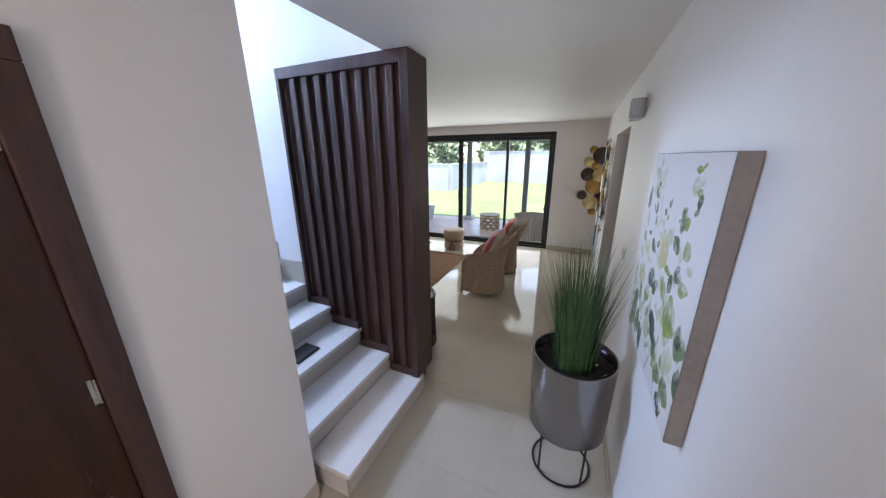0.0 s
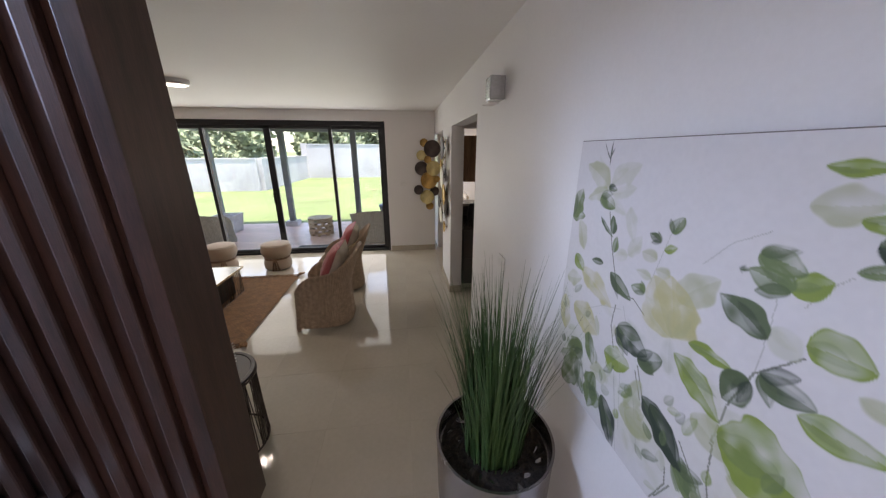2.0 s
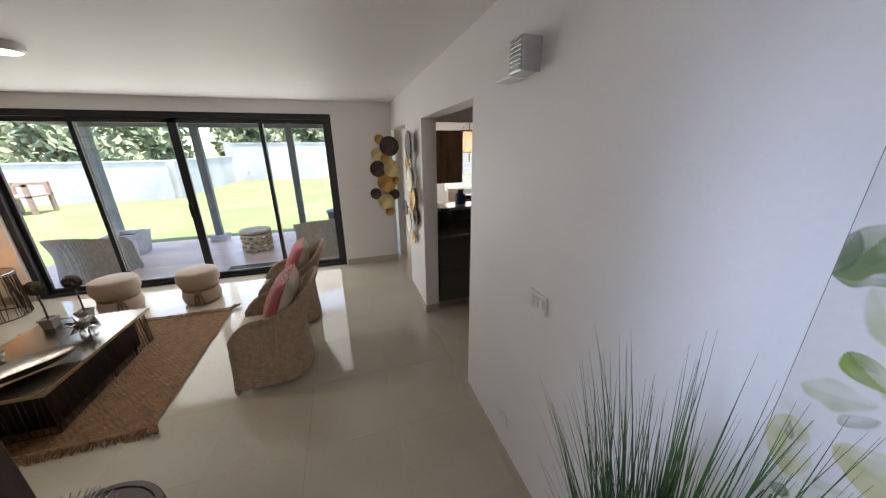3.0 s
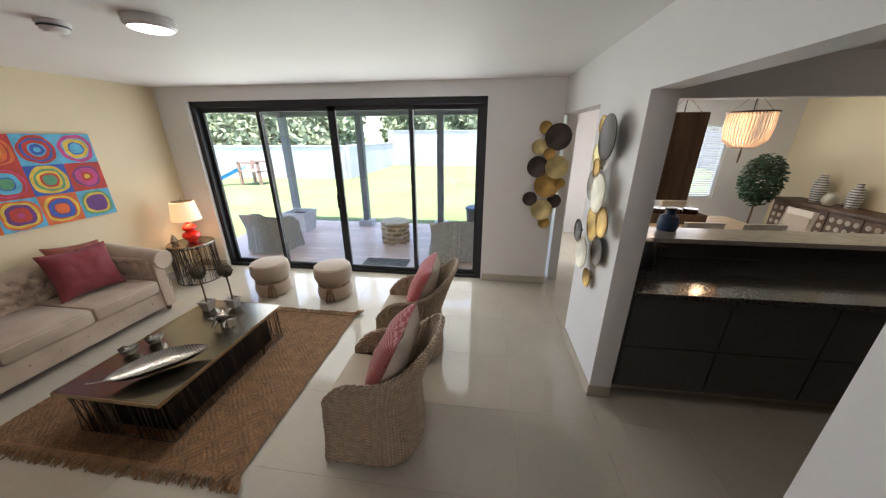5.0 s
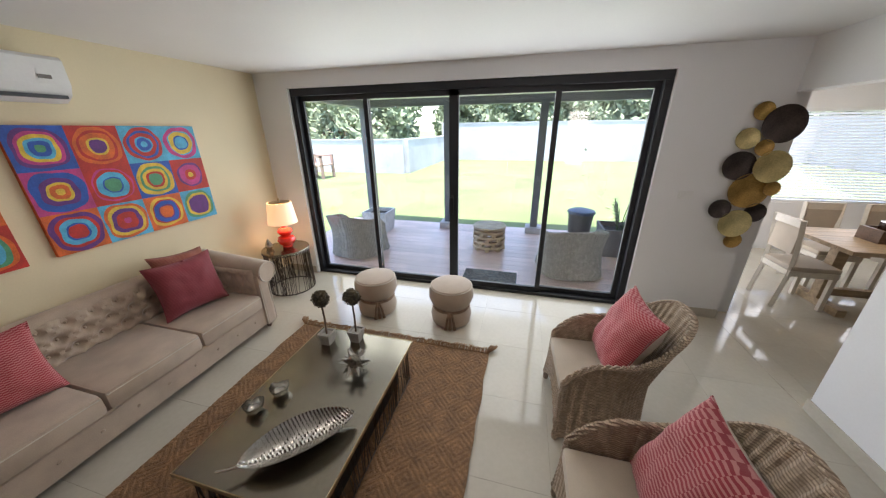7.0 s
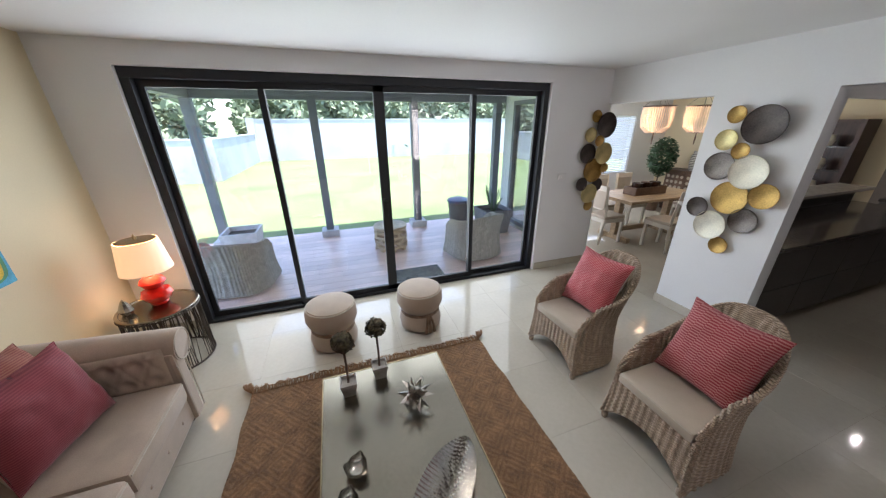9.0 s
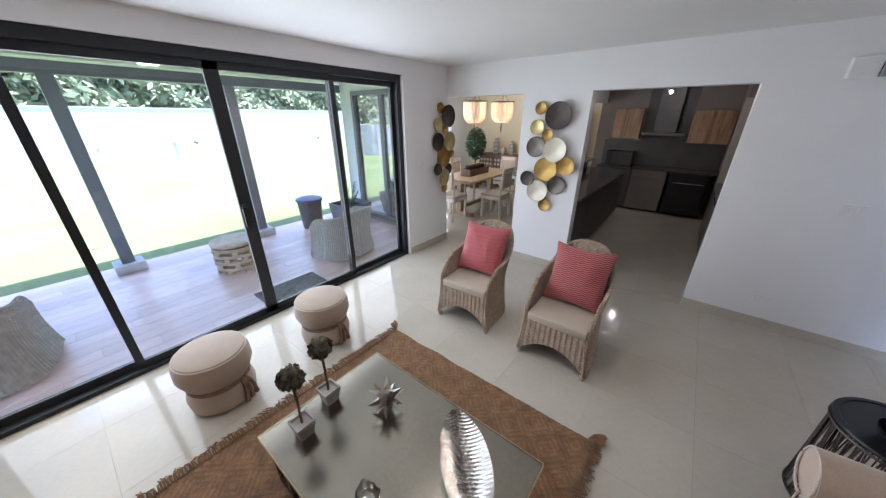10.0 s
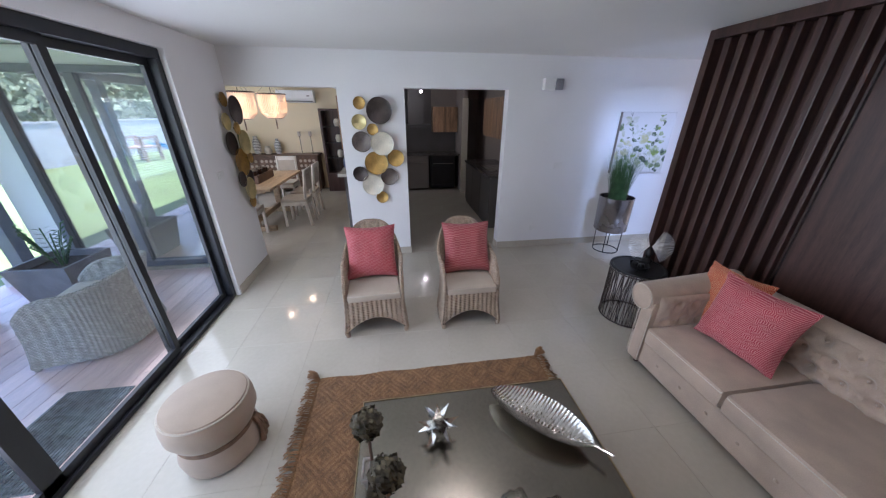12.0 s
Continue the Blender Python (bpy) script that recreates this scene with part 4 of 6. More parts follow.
tri = ((0, 11, 5), (0, 5, 1), (0, 1, 7), (0, 7, 10), (0, 10, 11), (1, 5, 9), (5, 11, 4), (11, 10, 2), (10, 7, 6), (7, 1, 8), (3, 9, 4), (3, 4, 2), (3, 2, 6), (3, 6, 8), (3, 8, 9), (4, 9, 5), (2, 4, 11), (6, 2, 10), (8, 6, 7), (9, 8, 1))
for f in tri:
    a, b, c = (ico[i] * 0.042 for i in f)
    tip = (a + b + c).normalized() * 0.108
    for p, q in ((a, b), (b, c), (c, a)):
        bm.faces.new([bm.verts.new(v + Vector((0, 0, 0.088))) for v in (p, q, tip)])
part("body", bm, SILVER, star)

# leaf bowl
leaf = thing("leaf_bowl", (-1.96, 5.08, TZ), "long silver leaf-shaped bowl with pressed veins on the coffee table", "bowl", turn=46)


def leaf_f(off):
    def f(u, v):
        a = 2 * u - 1
        b = 2 * v - 1
        w = 0.108 * max(0.0, 1 - abs(a) ** 2.2) ** 0.75 + 0.004
        y = b * w
        vein = 0.0035 * math.cos(95 * a + 14 * abs(b)) * (1 - 0.3 * abs(b))
        z = 0.012 + 0.075 * abs(b) ** 1.8 * (w / 0.108) + 0.05 * abs(a) ** 3 + vein - (0.006 * math.exp(-(b / 0.05) ** 2)) + off
        return (a * 0.27, y, z + 0.004)
    return f


bm = surface(leaf_f(0.0), 110, 24)
part("blade", bm, SILVER, leaf, smooth=True)
part("stem", tube([(-0.262, 0, 0.060), (-0.31, 0.005, 0.066), (-0.35, 0.012, 0.075)], 0.007, n=8, taper=[1.2, 1, 0.8]), SILVER, leaf)
part("underside", surface(leaf_f(-0.003), 60, 12), SILVER, leaf, smooth=True)
for x, y, s in ((-2.31, 5.33, 1.0), (-2.36, 5.19, 1.0)):
    ob = thing("votive_bowl", (x, y, TZ), "small crumpled silver bowl on the coffee table", "bowl", "small silver bowls")

    def bowl_f(u, v):
        q = 2 * math.pi * u
        w = 1 + 0.10 * math.sin(3 * q + x * 9) * v + 0.05 * math.sin(7 * q) * v
        r = 0.052 * s * math.sin(v * math.pi * 0.5) ** 0.8 * w
        return (r * math.cos(q), r * math.sin(q), 0.003 + 0.055 * v ** 2.2 * w)
    part("body", surface(bowl_f, 48, 14, wrap=True), SILVER, ob, smooth=True)


def drum_table(at, label, top_mat, z, r):
    ob = thing("side_table", at, label, "side table")
    part("tabletop", lathe([(0.0, z - 0.018), (r, z - 0.018), (r + 0.004, z - 0.009), (r, z), (r - 0.02, z), (r - 0.025, z - 0.004), (0.0, z - 0.004)], 48), top_mat, ob)
    for k in range(120):
        q = random.uniform(0, 2 * math.pi)
        q2 = q + random.uniform(-0.25, 0.25)
        path = [(r * math.cos(q), r * math.sin(q), 0.01), (r * 0.98 * math.cos((q + q2) / 2), r * 0.98 * math.sin((q + q2) / 2), z / 2), (r * 0.97 * math.cos(q2), r * 0.97 * math.sin(q2), z - 0.018)]
        part("wire", tube(path, 0.0035, n=4), DARKMETAL, ob)
    part("base_ring", tube(ring_points(r, 0.007, 48), 0.007, n=6, closed=True), DARKMETAL, ob)
    part("base_ring", tube(ring_points(r, z - 0.03, 48), 0.006, n=6, closed=True), DARKMETAL, ob)
    return ob


drum_table((-3.72, 7.08, 0), "round side table of bent metal wires beside the sofa", TABLEMETAL, 0.53, 0.26)
drum_table((-0.73, 3.56, 0), "dark round wire side table beside the slatted screen", BLACK, 0.54, 0.23)

lamp = thing("table_lamp", (-3.72, 7.12, 0.53), "red glass table lamp with white drum shade, lit", "table lamp")
part("base", lathe([(0.0, 0.0), (0.055, 0.0), (0.06, 0.012), (0.05, 0.02), (0.085, 0.045), (0.105, 0.085), (0.09, 0.125), (0.045, 0.145), (0.07, 0.165), (0.085, 0.195), (0.07, 0.225), (0.03, 0.245), (0.022, 0.28), (0.0, 0.28)], 40), REDGLAZE, lamp, "glossy red gourd base", smooth=True)
part("stem", tube([(0, 0, 0.28), (0, 0, 0.57)], 0.006), BRONZE, lamp)
sh = part("shade", lathe([(0.165, 0.30), (0.13, 0.545)], 48), SHADE, lamp, "white fabric shade, glowing", smooth=True)
part("finial", lathe([(0.0, 0.545), (0.12, 0.545), (0.12, 0.548), (0.01, 0.552), (0.012, 0.57), (0.006, 0.59), (0.0, 0.595)], 16), BRONZE, lamp)
jar = thing("shell_ornament", (-3.88, 7.0, 0.53), "small speckled silver shell ornament on the side table", "ornament")
part("body", lathe([(0.0, 0.0), (0.035, 0.0), (0.05, 0.03), (0.04, 0.06), (0.028, 0.085), (0.015, 0.11), (0.0, 0.13)], 9, sy=0.8), SILVER, jar)

# ornaments on the dark side table
fan = thing("spike_ornament", (-0.66, 3.42, 0.54), "black figure ornament with two fans of white spines", "ornament")
part("body", lathe([(0.0, 0.0), (0.045, 0.0), (0.05, 0.02), (0.02, 0.05), (0.035, 0.09), (0.02, 0.14), (0.0, 0.16)], 20), BLACK, fan, smooth=True)
for s in (-1, 1):
    for k in range(22):
        q = radians(-55 + k * 6) + (0 if s > 0 else math.pi)
        if s < 0:
            q = math.pi - radians(-55 + k * 6)
        part("spine", tube([(s * 0.012, 0, 0.16), (s * 0.012 + 0.17 * math.cos(q), 0.01 * math.sin(k), 0.16 + 0.17 * math.sin(q))], 0.0024, n=4), PLASTIC, fan, "thin white spine")
fan.matrix_basis = pose(-0.66, 3.42, 0.54, 0, 0, 60)
bm = thing("glass_bowl", (-0.80, 3.62, 0.54), "black glass bowl on the dark side table", "bowl")
part("body", lathe([(0.0, 0.004), (0.04, 0.004), (0.08, 0.03), (0.095, 0.06), (0.09, 0.062), (0.07, 0.03), (0.0, 0.014)], 30, sy=0.8), BLACK, bm, smooth=True)
for k, (a, b) in enumerate(((-0.02, 0.0), (0.03, 0.02))):
    part("ball", lathe([(0.0, 0.0), (0.022, 0.009), (0.03, 0.03), (0.022, 0.051), (0.0, 0.06)], 16, None, (a, b, 0.02)), BLACK, bm, smooth=True)

# planter with tall grass
pl = thing("planter", (0.765, 2.76, 0), "brushed steel planter on a black wire stand in the hall", "planter")
stand = bmesh.new()
tube(ring_points(0.165, 0.008, 48), 0.007, stand, n=8, closed=True)
part("stand_ring", stand, BLACK, pl)
part("stand_ring", tube(ring_points(0.165, 0.34, 48), 0.006, n=8, closed=True), BLACK, pl)
for k in range(4):
    q = radians(45 + 90 * k)
    part("leg", tube([(0.165 * math.cos(q), 0.165 * math.sin(q), 0.008), (0.17 * math.cos(q), 0.17 * math.sin(q), 0.36)], 0.006), BLACK, pl)
part("pot", lathe([(0.0, 0.31), (0.195, 0.31), (0.212, 0.33), (0.220, 0.77), (0.222, 0.79), (0.213, 0.79), (0.209, 0.72), (0.0, 0.72)], 56), BRUSHED, pl, "brushed steel drum pot", smooth=True)
part("soil", surface(lambda u, v: (0.203 * v * math.cos(2 * math.pi * u), 0.203 * v * math.sin(2 * math.pi * u), 0.725 + 0.018 * noise.noise(Vector((9 * v * math.cos(6.283 * u), 9 * v * math.sin(6.283 * u), 0)))), 40, 12, wrap=True), SOIL, pl)
bm = bmesh.new()
for k in range(620):
    q = random.uniform(0, 2 * math.pi)
    r0 = 0.11 * random.random() ** 0.5
    h = random.uniform(0.36, 0.76)
    sp = random.uniform(0.015, 0.15) * (h / 0.5)
    qq = q + random.uniform(-0.5, 0.5)
    base = Vector((r0 * math.cos(q), r0 * math.sin(q), 0.70))
    side = Vector((-math.sin(qq), math.cos(qq), 0)) * 0.0037
    last = None
    for i in range(6):
        t = i / 5
        droop = -0.12 * max(0, t - 0.5) * (1 if k % 5 == 0 else 0)
        c = base + Vector((sp * t ** 1.7 * math.cos(qq), sp * t ** 1.7 * math.sin(qq), h * t + droop))
        c.x = min(c.x, 0.285)
        a, b = bm.verts.new(c - side * (1.05 - t)), bm.verts.new(c + side * (1.05 - t))
        if last:
            bm.faces.new((last[0], last[1], b, a))
        last = (a, b)
part("grass", bm, LEAF, pl, "tall thin green grass blades")

# wall plates
def wall_disc(at, r, mat, turn, label):
    """A shallow metal dish that faces -x before its turn."""
    ob = thing("wall_disc", at, label, "wall decoration", "metal discs on the wall", turn)
    prof = [(0.0, 0.020)] + [(r * t, 0.020 + 0.018 * t * t + (0.0012 if k % 2 else 0)) for k, t in enumerate([x / 14 for x in range(1, 14)])] + [(r, 0.042), (r, 0.036), (r * 0.9, 0.030), (0.0, 0.012)]
    bm = lathe(prof, 40)
    bmesh.ops.rotate(bm, verts=bm.verts[:], cent=(0, 0, 0), matrix=Matrix.Rotation(radians(-90), 3, "Y"))
    part("dish", bm, mat, ob, smooth=True)
    part("bracket", tube([(-0.011, 0, 0), (-0.0005, 0, 0)], 0.01), BLACK, ob)
    return ob


NAMES = {0: (GOLD, "gold hammered metal disc on the white wall"), 1: (DARKPLATE, "dark pewter metal disc on the white wall"), 2: (PALEGOLD, "pale gold metal disc on the white wall"), 3: (GREYPLATE, "grey metal disc on the white wall"), 4: (CREAM, "cream enamelled metal disc on the white wall")}
for (y, z, r), m, d in zip([(6.14, 1.94, 0.068), (5.92, 1.86, 0.145), (6.16, 1.74, 0.085), (6.01, 1.66, 0.065), (6.15, 1.52, 0.118), (5.91, 1.50, 0.135), (6.0, 1.27, 0.14), (5.76, 1.33, 0.1), (6.20, 1.15, 0.09), (5.85, 1.10, 0.105), (6.06, 1.01, 0.13), (5.96, 0.84, 0.075)],
                           (0, 1, 2, 0, 3, 4, 0, 0, 1, 3, 4, 0), (0, .035, 0, .04, 0, .04, 0, .035, .04, 0, .035, 0)):
    wall_disc((1.03 - d, y - 0.02, z - 0.01), r, NAMES[m][0], 0, NAMES[m][1])
for (x, z, r), m, d in zip([(0.75, 1.95, 0.07), (0.89, 1.85, 0.145), (0.70, 1.74, 0.085), (0.81, 1.67, 0.065), (0.70, 1.52, 0.12), (0.91, 1.52, 0.13), (0.83, 1.31, 0.15), (0.965, 1.34, 0.06), (0.64, 1.15, 0.085), (0.93, 1.12, 0.085), (0.79, 1.02, 0.125), (0.84, 0.85, 0.07)],
                           (0, 1, 2, 0, 1, 2, 0, 0, 1, 1, 2, 0), (0, .035, 0, .04, 0, .04, 0, .035, .04, 0, .035, 0)):
    wall_disc((x + 0.09, 7.51 - d, z), r, NAMES[m][0], 90, NAMES[m][1])
# ---- pictures ----


def flat_shape(bm, pts, x, index):
    f = bm.faces.new([bm.verts.new((x, a, b)) for a, b in pts])
    f.material_index = index
    return f


PAINTS = [material("paint_" + n, c, 0.6, vary=0.15, scale=14, fine=120, bump=0.4, depth=0.001) for n, c in (
    ("red", (0.50, 0.03, 0.02)), ("orange", (0.68, 0.13, 0.02)), ("blue", (0.02, 0.09, 0.42)), ("light_blue", (0.08, 0.40, 0.62)), ("yellow", (0.72, 0.48, 0.05)), ("purple", (0.13, 0.03, 0.20)), ("magenta", (0.52, 0.05, 0.22)), ("green", (0.08, 0.30, 0.16)))]


RINGS = ((1, 5, 0, 3, 2, 0, 0), (3, 1, 4, 5, 0, 0, 6), (1, 4, 0, 2, 5, 1, 1), (3, 7, 4, 5, 5, 5, 5), (6, 2, 2, 5, 4, 1, 4), (0, 6, 0, 3, 2, 7, 7),
         (2, 4, 7, 4, 0, 7, 7), (0, 0, 5, 6, 6, 0, 4), (2, 5, 6, 4, 3, 2, 7), (0, 1, 0, 1, 4, 5, 5), (3, 0, 2, 0, 3, 2, 3), (3, 6, 3, 4, 2, 3, 3))


def circles_picture(at, w, h, cols, rows, label, seed, recipe=None):
    ob = thing("painting", at, label, "painting", "colourful paintings on the beige wall")
    rnd = random.Random(seed)
    bm = bmesh.new()
    box(bm, (0.001, -w / 2, -h / 2), (0.033, w / 2, h / 2))
    part("stretcher", bm, PAINTS[1], ob)
    cw, ch = w / cols, h / rows
    for c in range(cols):
        for r in range(rows):
            bm = bmesh.new()
            cy, cz = -w / 2 + (c + 0.5) * cw, -h / 2 + (r + 0.5) * ch
            order = rnd.sample(range(8), 8)
            order[0] = (1, 3, 0, 2, 3, 1)[(c * 2 + r * 3 + seed) % 6]
            if recipe:
                order = recipe[r * cols + c]
            a, b = cw / 2, ch / 2
            flat_shape(bm, [(cy - a, cz - b), (cy + a, cz - b), (cy + a, cz + b), (cy - a, cz + b)], 0.0335, order[0])
            sq = rnd.uniform(1.9, 3.1)
            last = order[0]
            for k, s in enumerate((0.95, 0.80, 0.66, 0.46, 0.36, 0.17)):
                s *= rnd.uniform(0.93, 1.04)
                col = order[k + 1]
                pts = []
                for i in range(36):
                    q = 2 * math.pi * i / 36
                    co, si = math.cos(q), math.sin(q)
                    rr = (abs(co) ** sq + abs(si) ** sq) ** (-1 / sq) * (1 + 0.035 * math.sin(3 * q + c + r + k) + 0.02 * math.sin(7 * q + k))
                    pts.append((cy + min(1, s) * a * 0.97 * rr * co, cz + min(1, s) * b * 0.97 * rr * si))
                flat_shape(bm, pts, 0.034 + 0.0006 * k, col)
            part("painted_square", bm, PAINTS, ob)
    return ob


circles_picture((X0, 6.03, 1.47), 1.19, 0.85, 4, 3, "canvas of bright concentric circles on the beige wall", 3, RINGS)
circles_picture((X0, 4.70, 1.46), 1.19, 0.84, 4, 3, "canvas of bright circles under the white air conditioner", 8)

cv = thing("botanical_canvas", (X1, 2.39, 1.457), "white canvas with painted green leaves on the hall wall", "painting")
bm = bmesh.new()
box(bm, (-0.045, -0.396, -0.393), (-0.001, 0.396, 0.393), 0.002)
part("stretcher", bm, CANVASEDGE, cv, "canvas sides, toned dark grey-brown for their shade")
TOP_LEAVES = [(0.243, 0.276, 0.108, 35, "p5"), (0.237, 0.285, 0.096, 142, "m5"), (0.242, 0.268, 0.083, -13, "p4"), (0.232, 0.262, 0.080, 173, "m4"), (0.244, 0.279, 0.031, -161, "d6"), (0.236, 0.245, 0.068, -168, "m4"), (0.270, 0.250, 0.060, -169, "g6"), (0.254, 0.342, 0.052, 45, "k1"), (0.255, 0.328, 0.063, 82, "k1"), (0.256, 0.351, 0.024, 109, "k2"), (0.395, 0.170, 0.088, 122, "g6"), (0.353, 0.167, 0.084, -126, "p5"), (0.155, 0.242, 0.079, -102, "m4"), (0.135, 0.127, 0.058, 128, "m6"), (0.135, 0.127, 0.047, -15, "m6"), (0.183, 0.065, 0.085, -146, "d4"), (0.258, 0.198, 0.069, -136, "d2"), (0.199, 0.162, 0.044, 86, "d5"), (0.216, 0.076, 0.047, 1, "d4"), (0.185, 0.117, 0.040, 102, "g5"), (0.309, 0.025, 0.145, -170, "o4"), (0.371, -0.090, 0.108, -92, "o6")]
LEFT_LEAVES = [(0.321, -0.101, 0.122, -176, "o6"), (0.347, 0.061, 0.057, -134, "l7"), (0.378, -0.027, 0.074, 171, "p6"), (0.241, -0.218, 0.091, -26, "g7"), (0.262, -0.257, 0.134, -75, "g6"), (0.227, -0.144, 0.086, -105, "g5"), (0.153, -0.154, 0.086, 178, "l7"), (0.123, -0.060, 0.094, -163, "k6"), (0.044, -0.097, 0.067, 156, "d7"), (0.030, 0.209, 0.037, 109, "g8"), (0.051, 0.183, 0.033, 29, "d6"), (0.040, 0.171, 0.030, 163, "l6"), (0.051, 0.145, 0.041, 14, "p7"), (0.054, 0.099, 0.044, 14, "p5"), (0.064, 0.061, 0.039, 9, "g7"), (0.011, 0.121, 0.036, 14, "p7"), (-0.023, 0.003, 0.118, 47, "o8"), (-0.023, 0.003, 0.116, 83, "o8"), (-0.026, 0.010, 0.076, 116, "o7"), (-0.016, 0.085, 0.089, 124, "p7"), (-0.037, -0.021, 0.115, -158, "l4"), (-0.058, 0.017, 0.077, 170, "l3")]
MIDDLE_LEAVES = [(0.176, -0.249, 0.112, -80, "g5"), (0.129, -0.217, 0.067, -33, "p8"), (0.021, -0.143, 0.099, -83, "p4"), (-0.124, 0.220, 0.056, -178, "g7"), (-0.175, 0.178, 0.056, 22, "g6"), (-0.171, 0.183, 0.044, 156, "l7"), (-0.168, 0.098, 0.082, 33, "d5"), (-0.209, 0.118, 0.059, 167, "l9"), (-0.167, 0.021, 0.059, -56, "d8"), (-0.174, 0.042, 0.064, -169, "d6"), (-0.268, 0.087, 0.048, -169, "p5"), (-0.228, 0.018, 0.080, -179, "l5"), (-0.150, -0.108, 0.125, 168, "l9"), (-0.147, -0.126, 0.100, 126, "m9"), (-0.159, 0.299, 0.068, 178, "p6"), (-0.161, 0.349, 0.059, -172, "l3"), (-0.211, 0.352, 0.036, 166, "l3"), (-0.225, 0.317, 0.030, -174, "p7"), (-0.210, 0.289, 0.056, -177, "l4"), (-0.231, 0.264, 0.038, 177, "k9"), (-0.224, 0.229, 0.040, 167, "g4"), (0.010, -0.173, 0.131, -158, "k4")]
RIGHT_LEAVES = [(-0.100, -0.250, 0.063, -166, "g6"), (0.132, -0.285, 0.127, -129, "k4"), (0.065, -0.264, 0.095, 166, "p6"), (-0.103, 0.188, 0.015, 180, "d6"), (-0.167, 0.120, 0.048, -153, "m8"), (-0.100, -0.113, 0.075, -170, "p8"), (-0.297, -0.132, 0.094, 153, "g8"), (-0.305, -0.122, 0.054, 157, "k6"), (-0.354, -0.217, 0.077, 163, "d9"), (-0.263, -0.292, 0.090, 175, "g7"), (-0.257, -0.331, 0.051, -123, "k6"), (-0.220, -0.234, 0.110, 164, "p7"), (-0.176, -0.289, 0.077, -165, "g6"), (-0.182, -0.165, 0.079, 172, "p6"), (-0.015, -0.172, 0.108, -146, "k4"), (-0.286, -0.376, 0.045, 155, "k6"), (0.046, -0.250, 0.076, -175, "p8"), (-0.098, -0.242, 0.075, -158, "g7"), (-0.337, -0.309, 0.033, 175, "p3")]
STEMS = [("s", [(0.225, 0.216), (0.193, 0.127), (0.148, 0.026), (0.092, 0.034), (0.052, 0.013)]), ("s", [(0.123, -0.122), (0.146, -0.068), (0.143, -0.007)]), ("t", [(0.100, -0.033), (0.120, 0.004)]), ("t", [(0.057, 0.090), (0.047, 0.140), (0.033, 0.210)]), ("s", [(0.039, -0.112), (0.002, -0.185)]), ("t", [(0.102, -0.200), (0.063, -0.326)]), ("t", [(0.269, -0.089), (0.191, -0.035), (0.122, -0.011)]), ("s", [(-0.145, -0.133), (-0.150, -0.037), (-0.168, 0.038), (-0.215, 0.102)]), ("t", [(-0.168, 0.038), (-0.165, 0.126), (-0.162, 0.165)]), ("t", [(-0.193, 0.167), (-0.211, 0.207), (-0.225, 0.224)])]
TWIGS = [("t", [(-0.045, 0.174), (-0.082, 0.224), (-0.131, 0.257)]), ("s", [(0.012, -0.187), (0.043, -0.129)]), ("t", [(0.038, -0.426), (0.106, -0.179)]), ("s", [(-0.070, -0.384), (-0.092, -0.312), (-0.083, -0.271)]), ("s", [(-0.149, -0.246), (-0.094, -0.185)]), ("s", [(-0.218, -0.379), (-0.159, -0.209), (-0.148, -0.123)]), ("t", [(-0.157, -0.373), (-0.152, -0.263)]), ("s", [(-0.079, -0.368), (-0.103, -0.300)]), ("t", [(0.092, -0.143), (0.053, -0.323)]), ("t", [(0.031, -0.198), (-0.012, -0.324)])]


def smooth_noise(ny, nx, cell, rng):
    """Soft random patches between -1 and 1 on a grid, one patch in every cell steps."""
    g = rng.uniform(-1, 1, (ny // cell + 3, nx // cell + 3))
    a, b = np.arange(ny) / cell, np.arange(nx) / cell
    i, j = a.astype(int), b.astype(int)
    p, q = a - i, b - j
    p, q = (p * p * (3 - 2 * p))[:, None], (q * q * (3 - 2 * q))[None, :]
    i, j = i[:, None], j[None, :]
    return (g[i, j] * (1 - p) + g[i + 1, j] * p) * (1 - q) + (g[i, j + 1] * (1 - p) + g[i + 1, j + 1] * p) * q


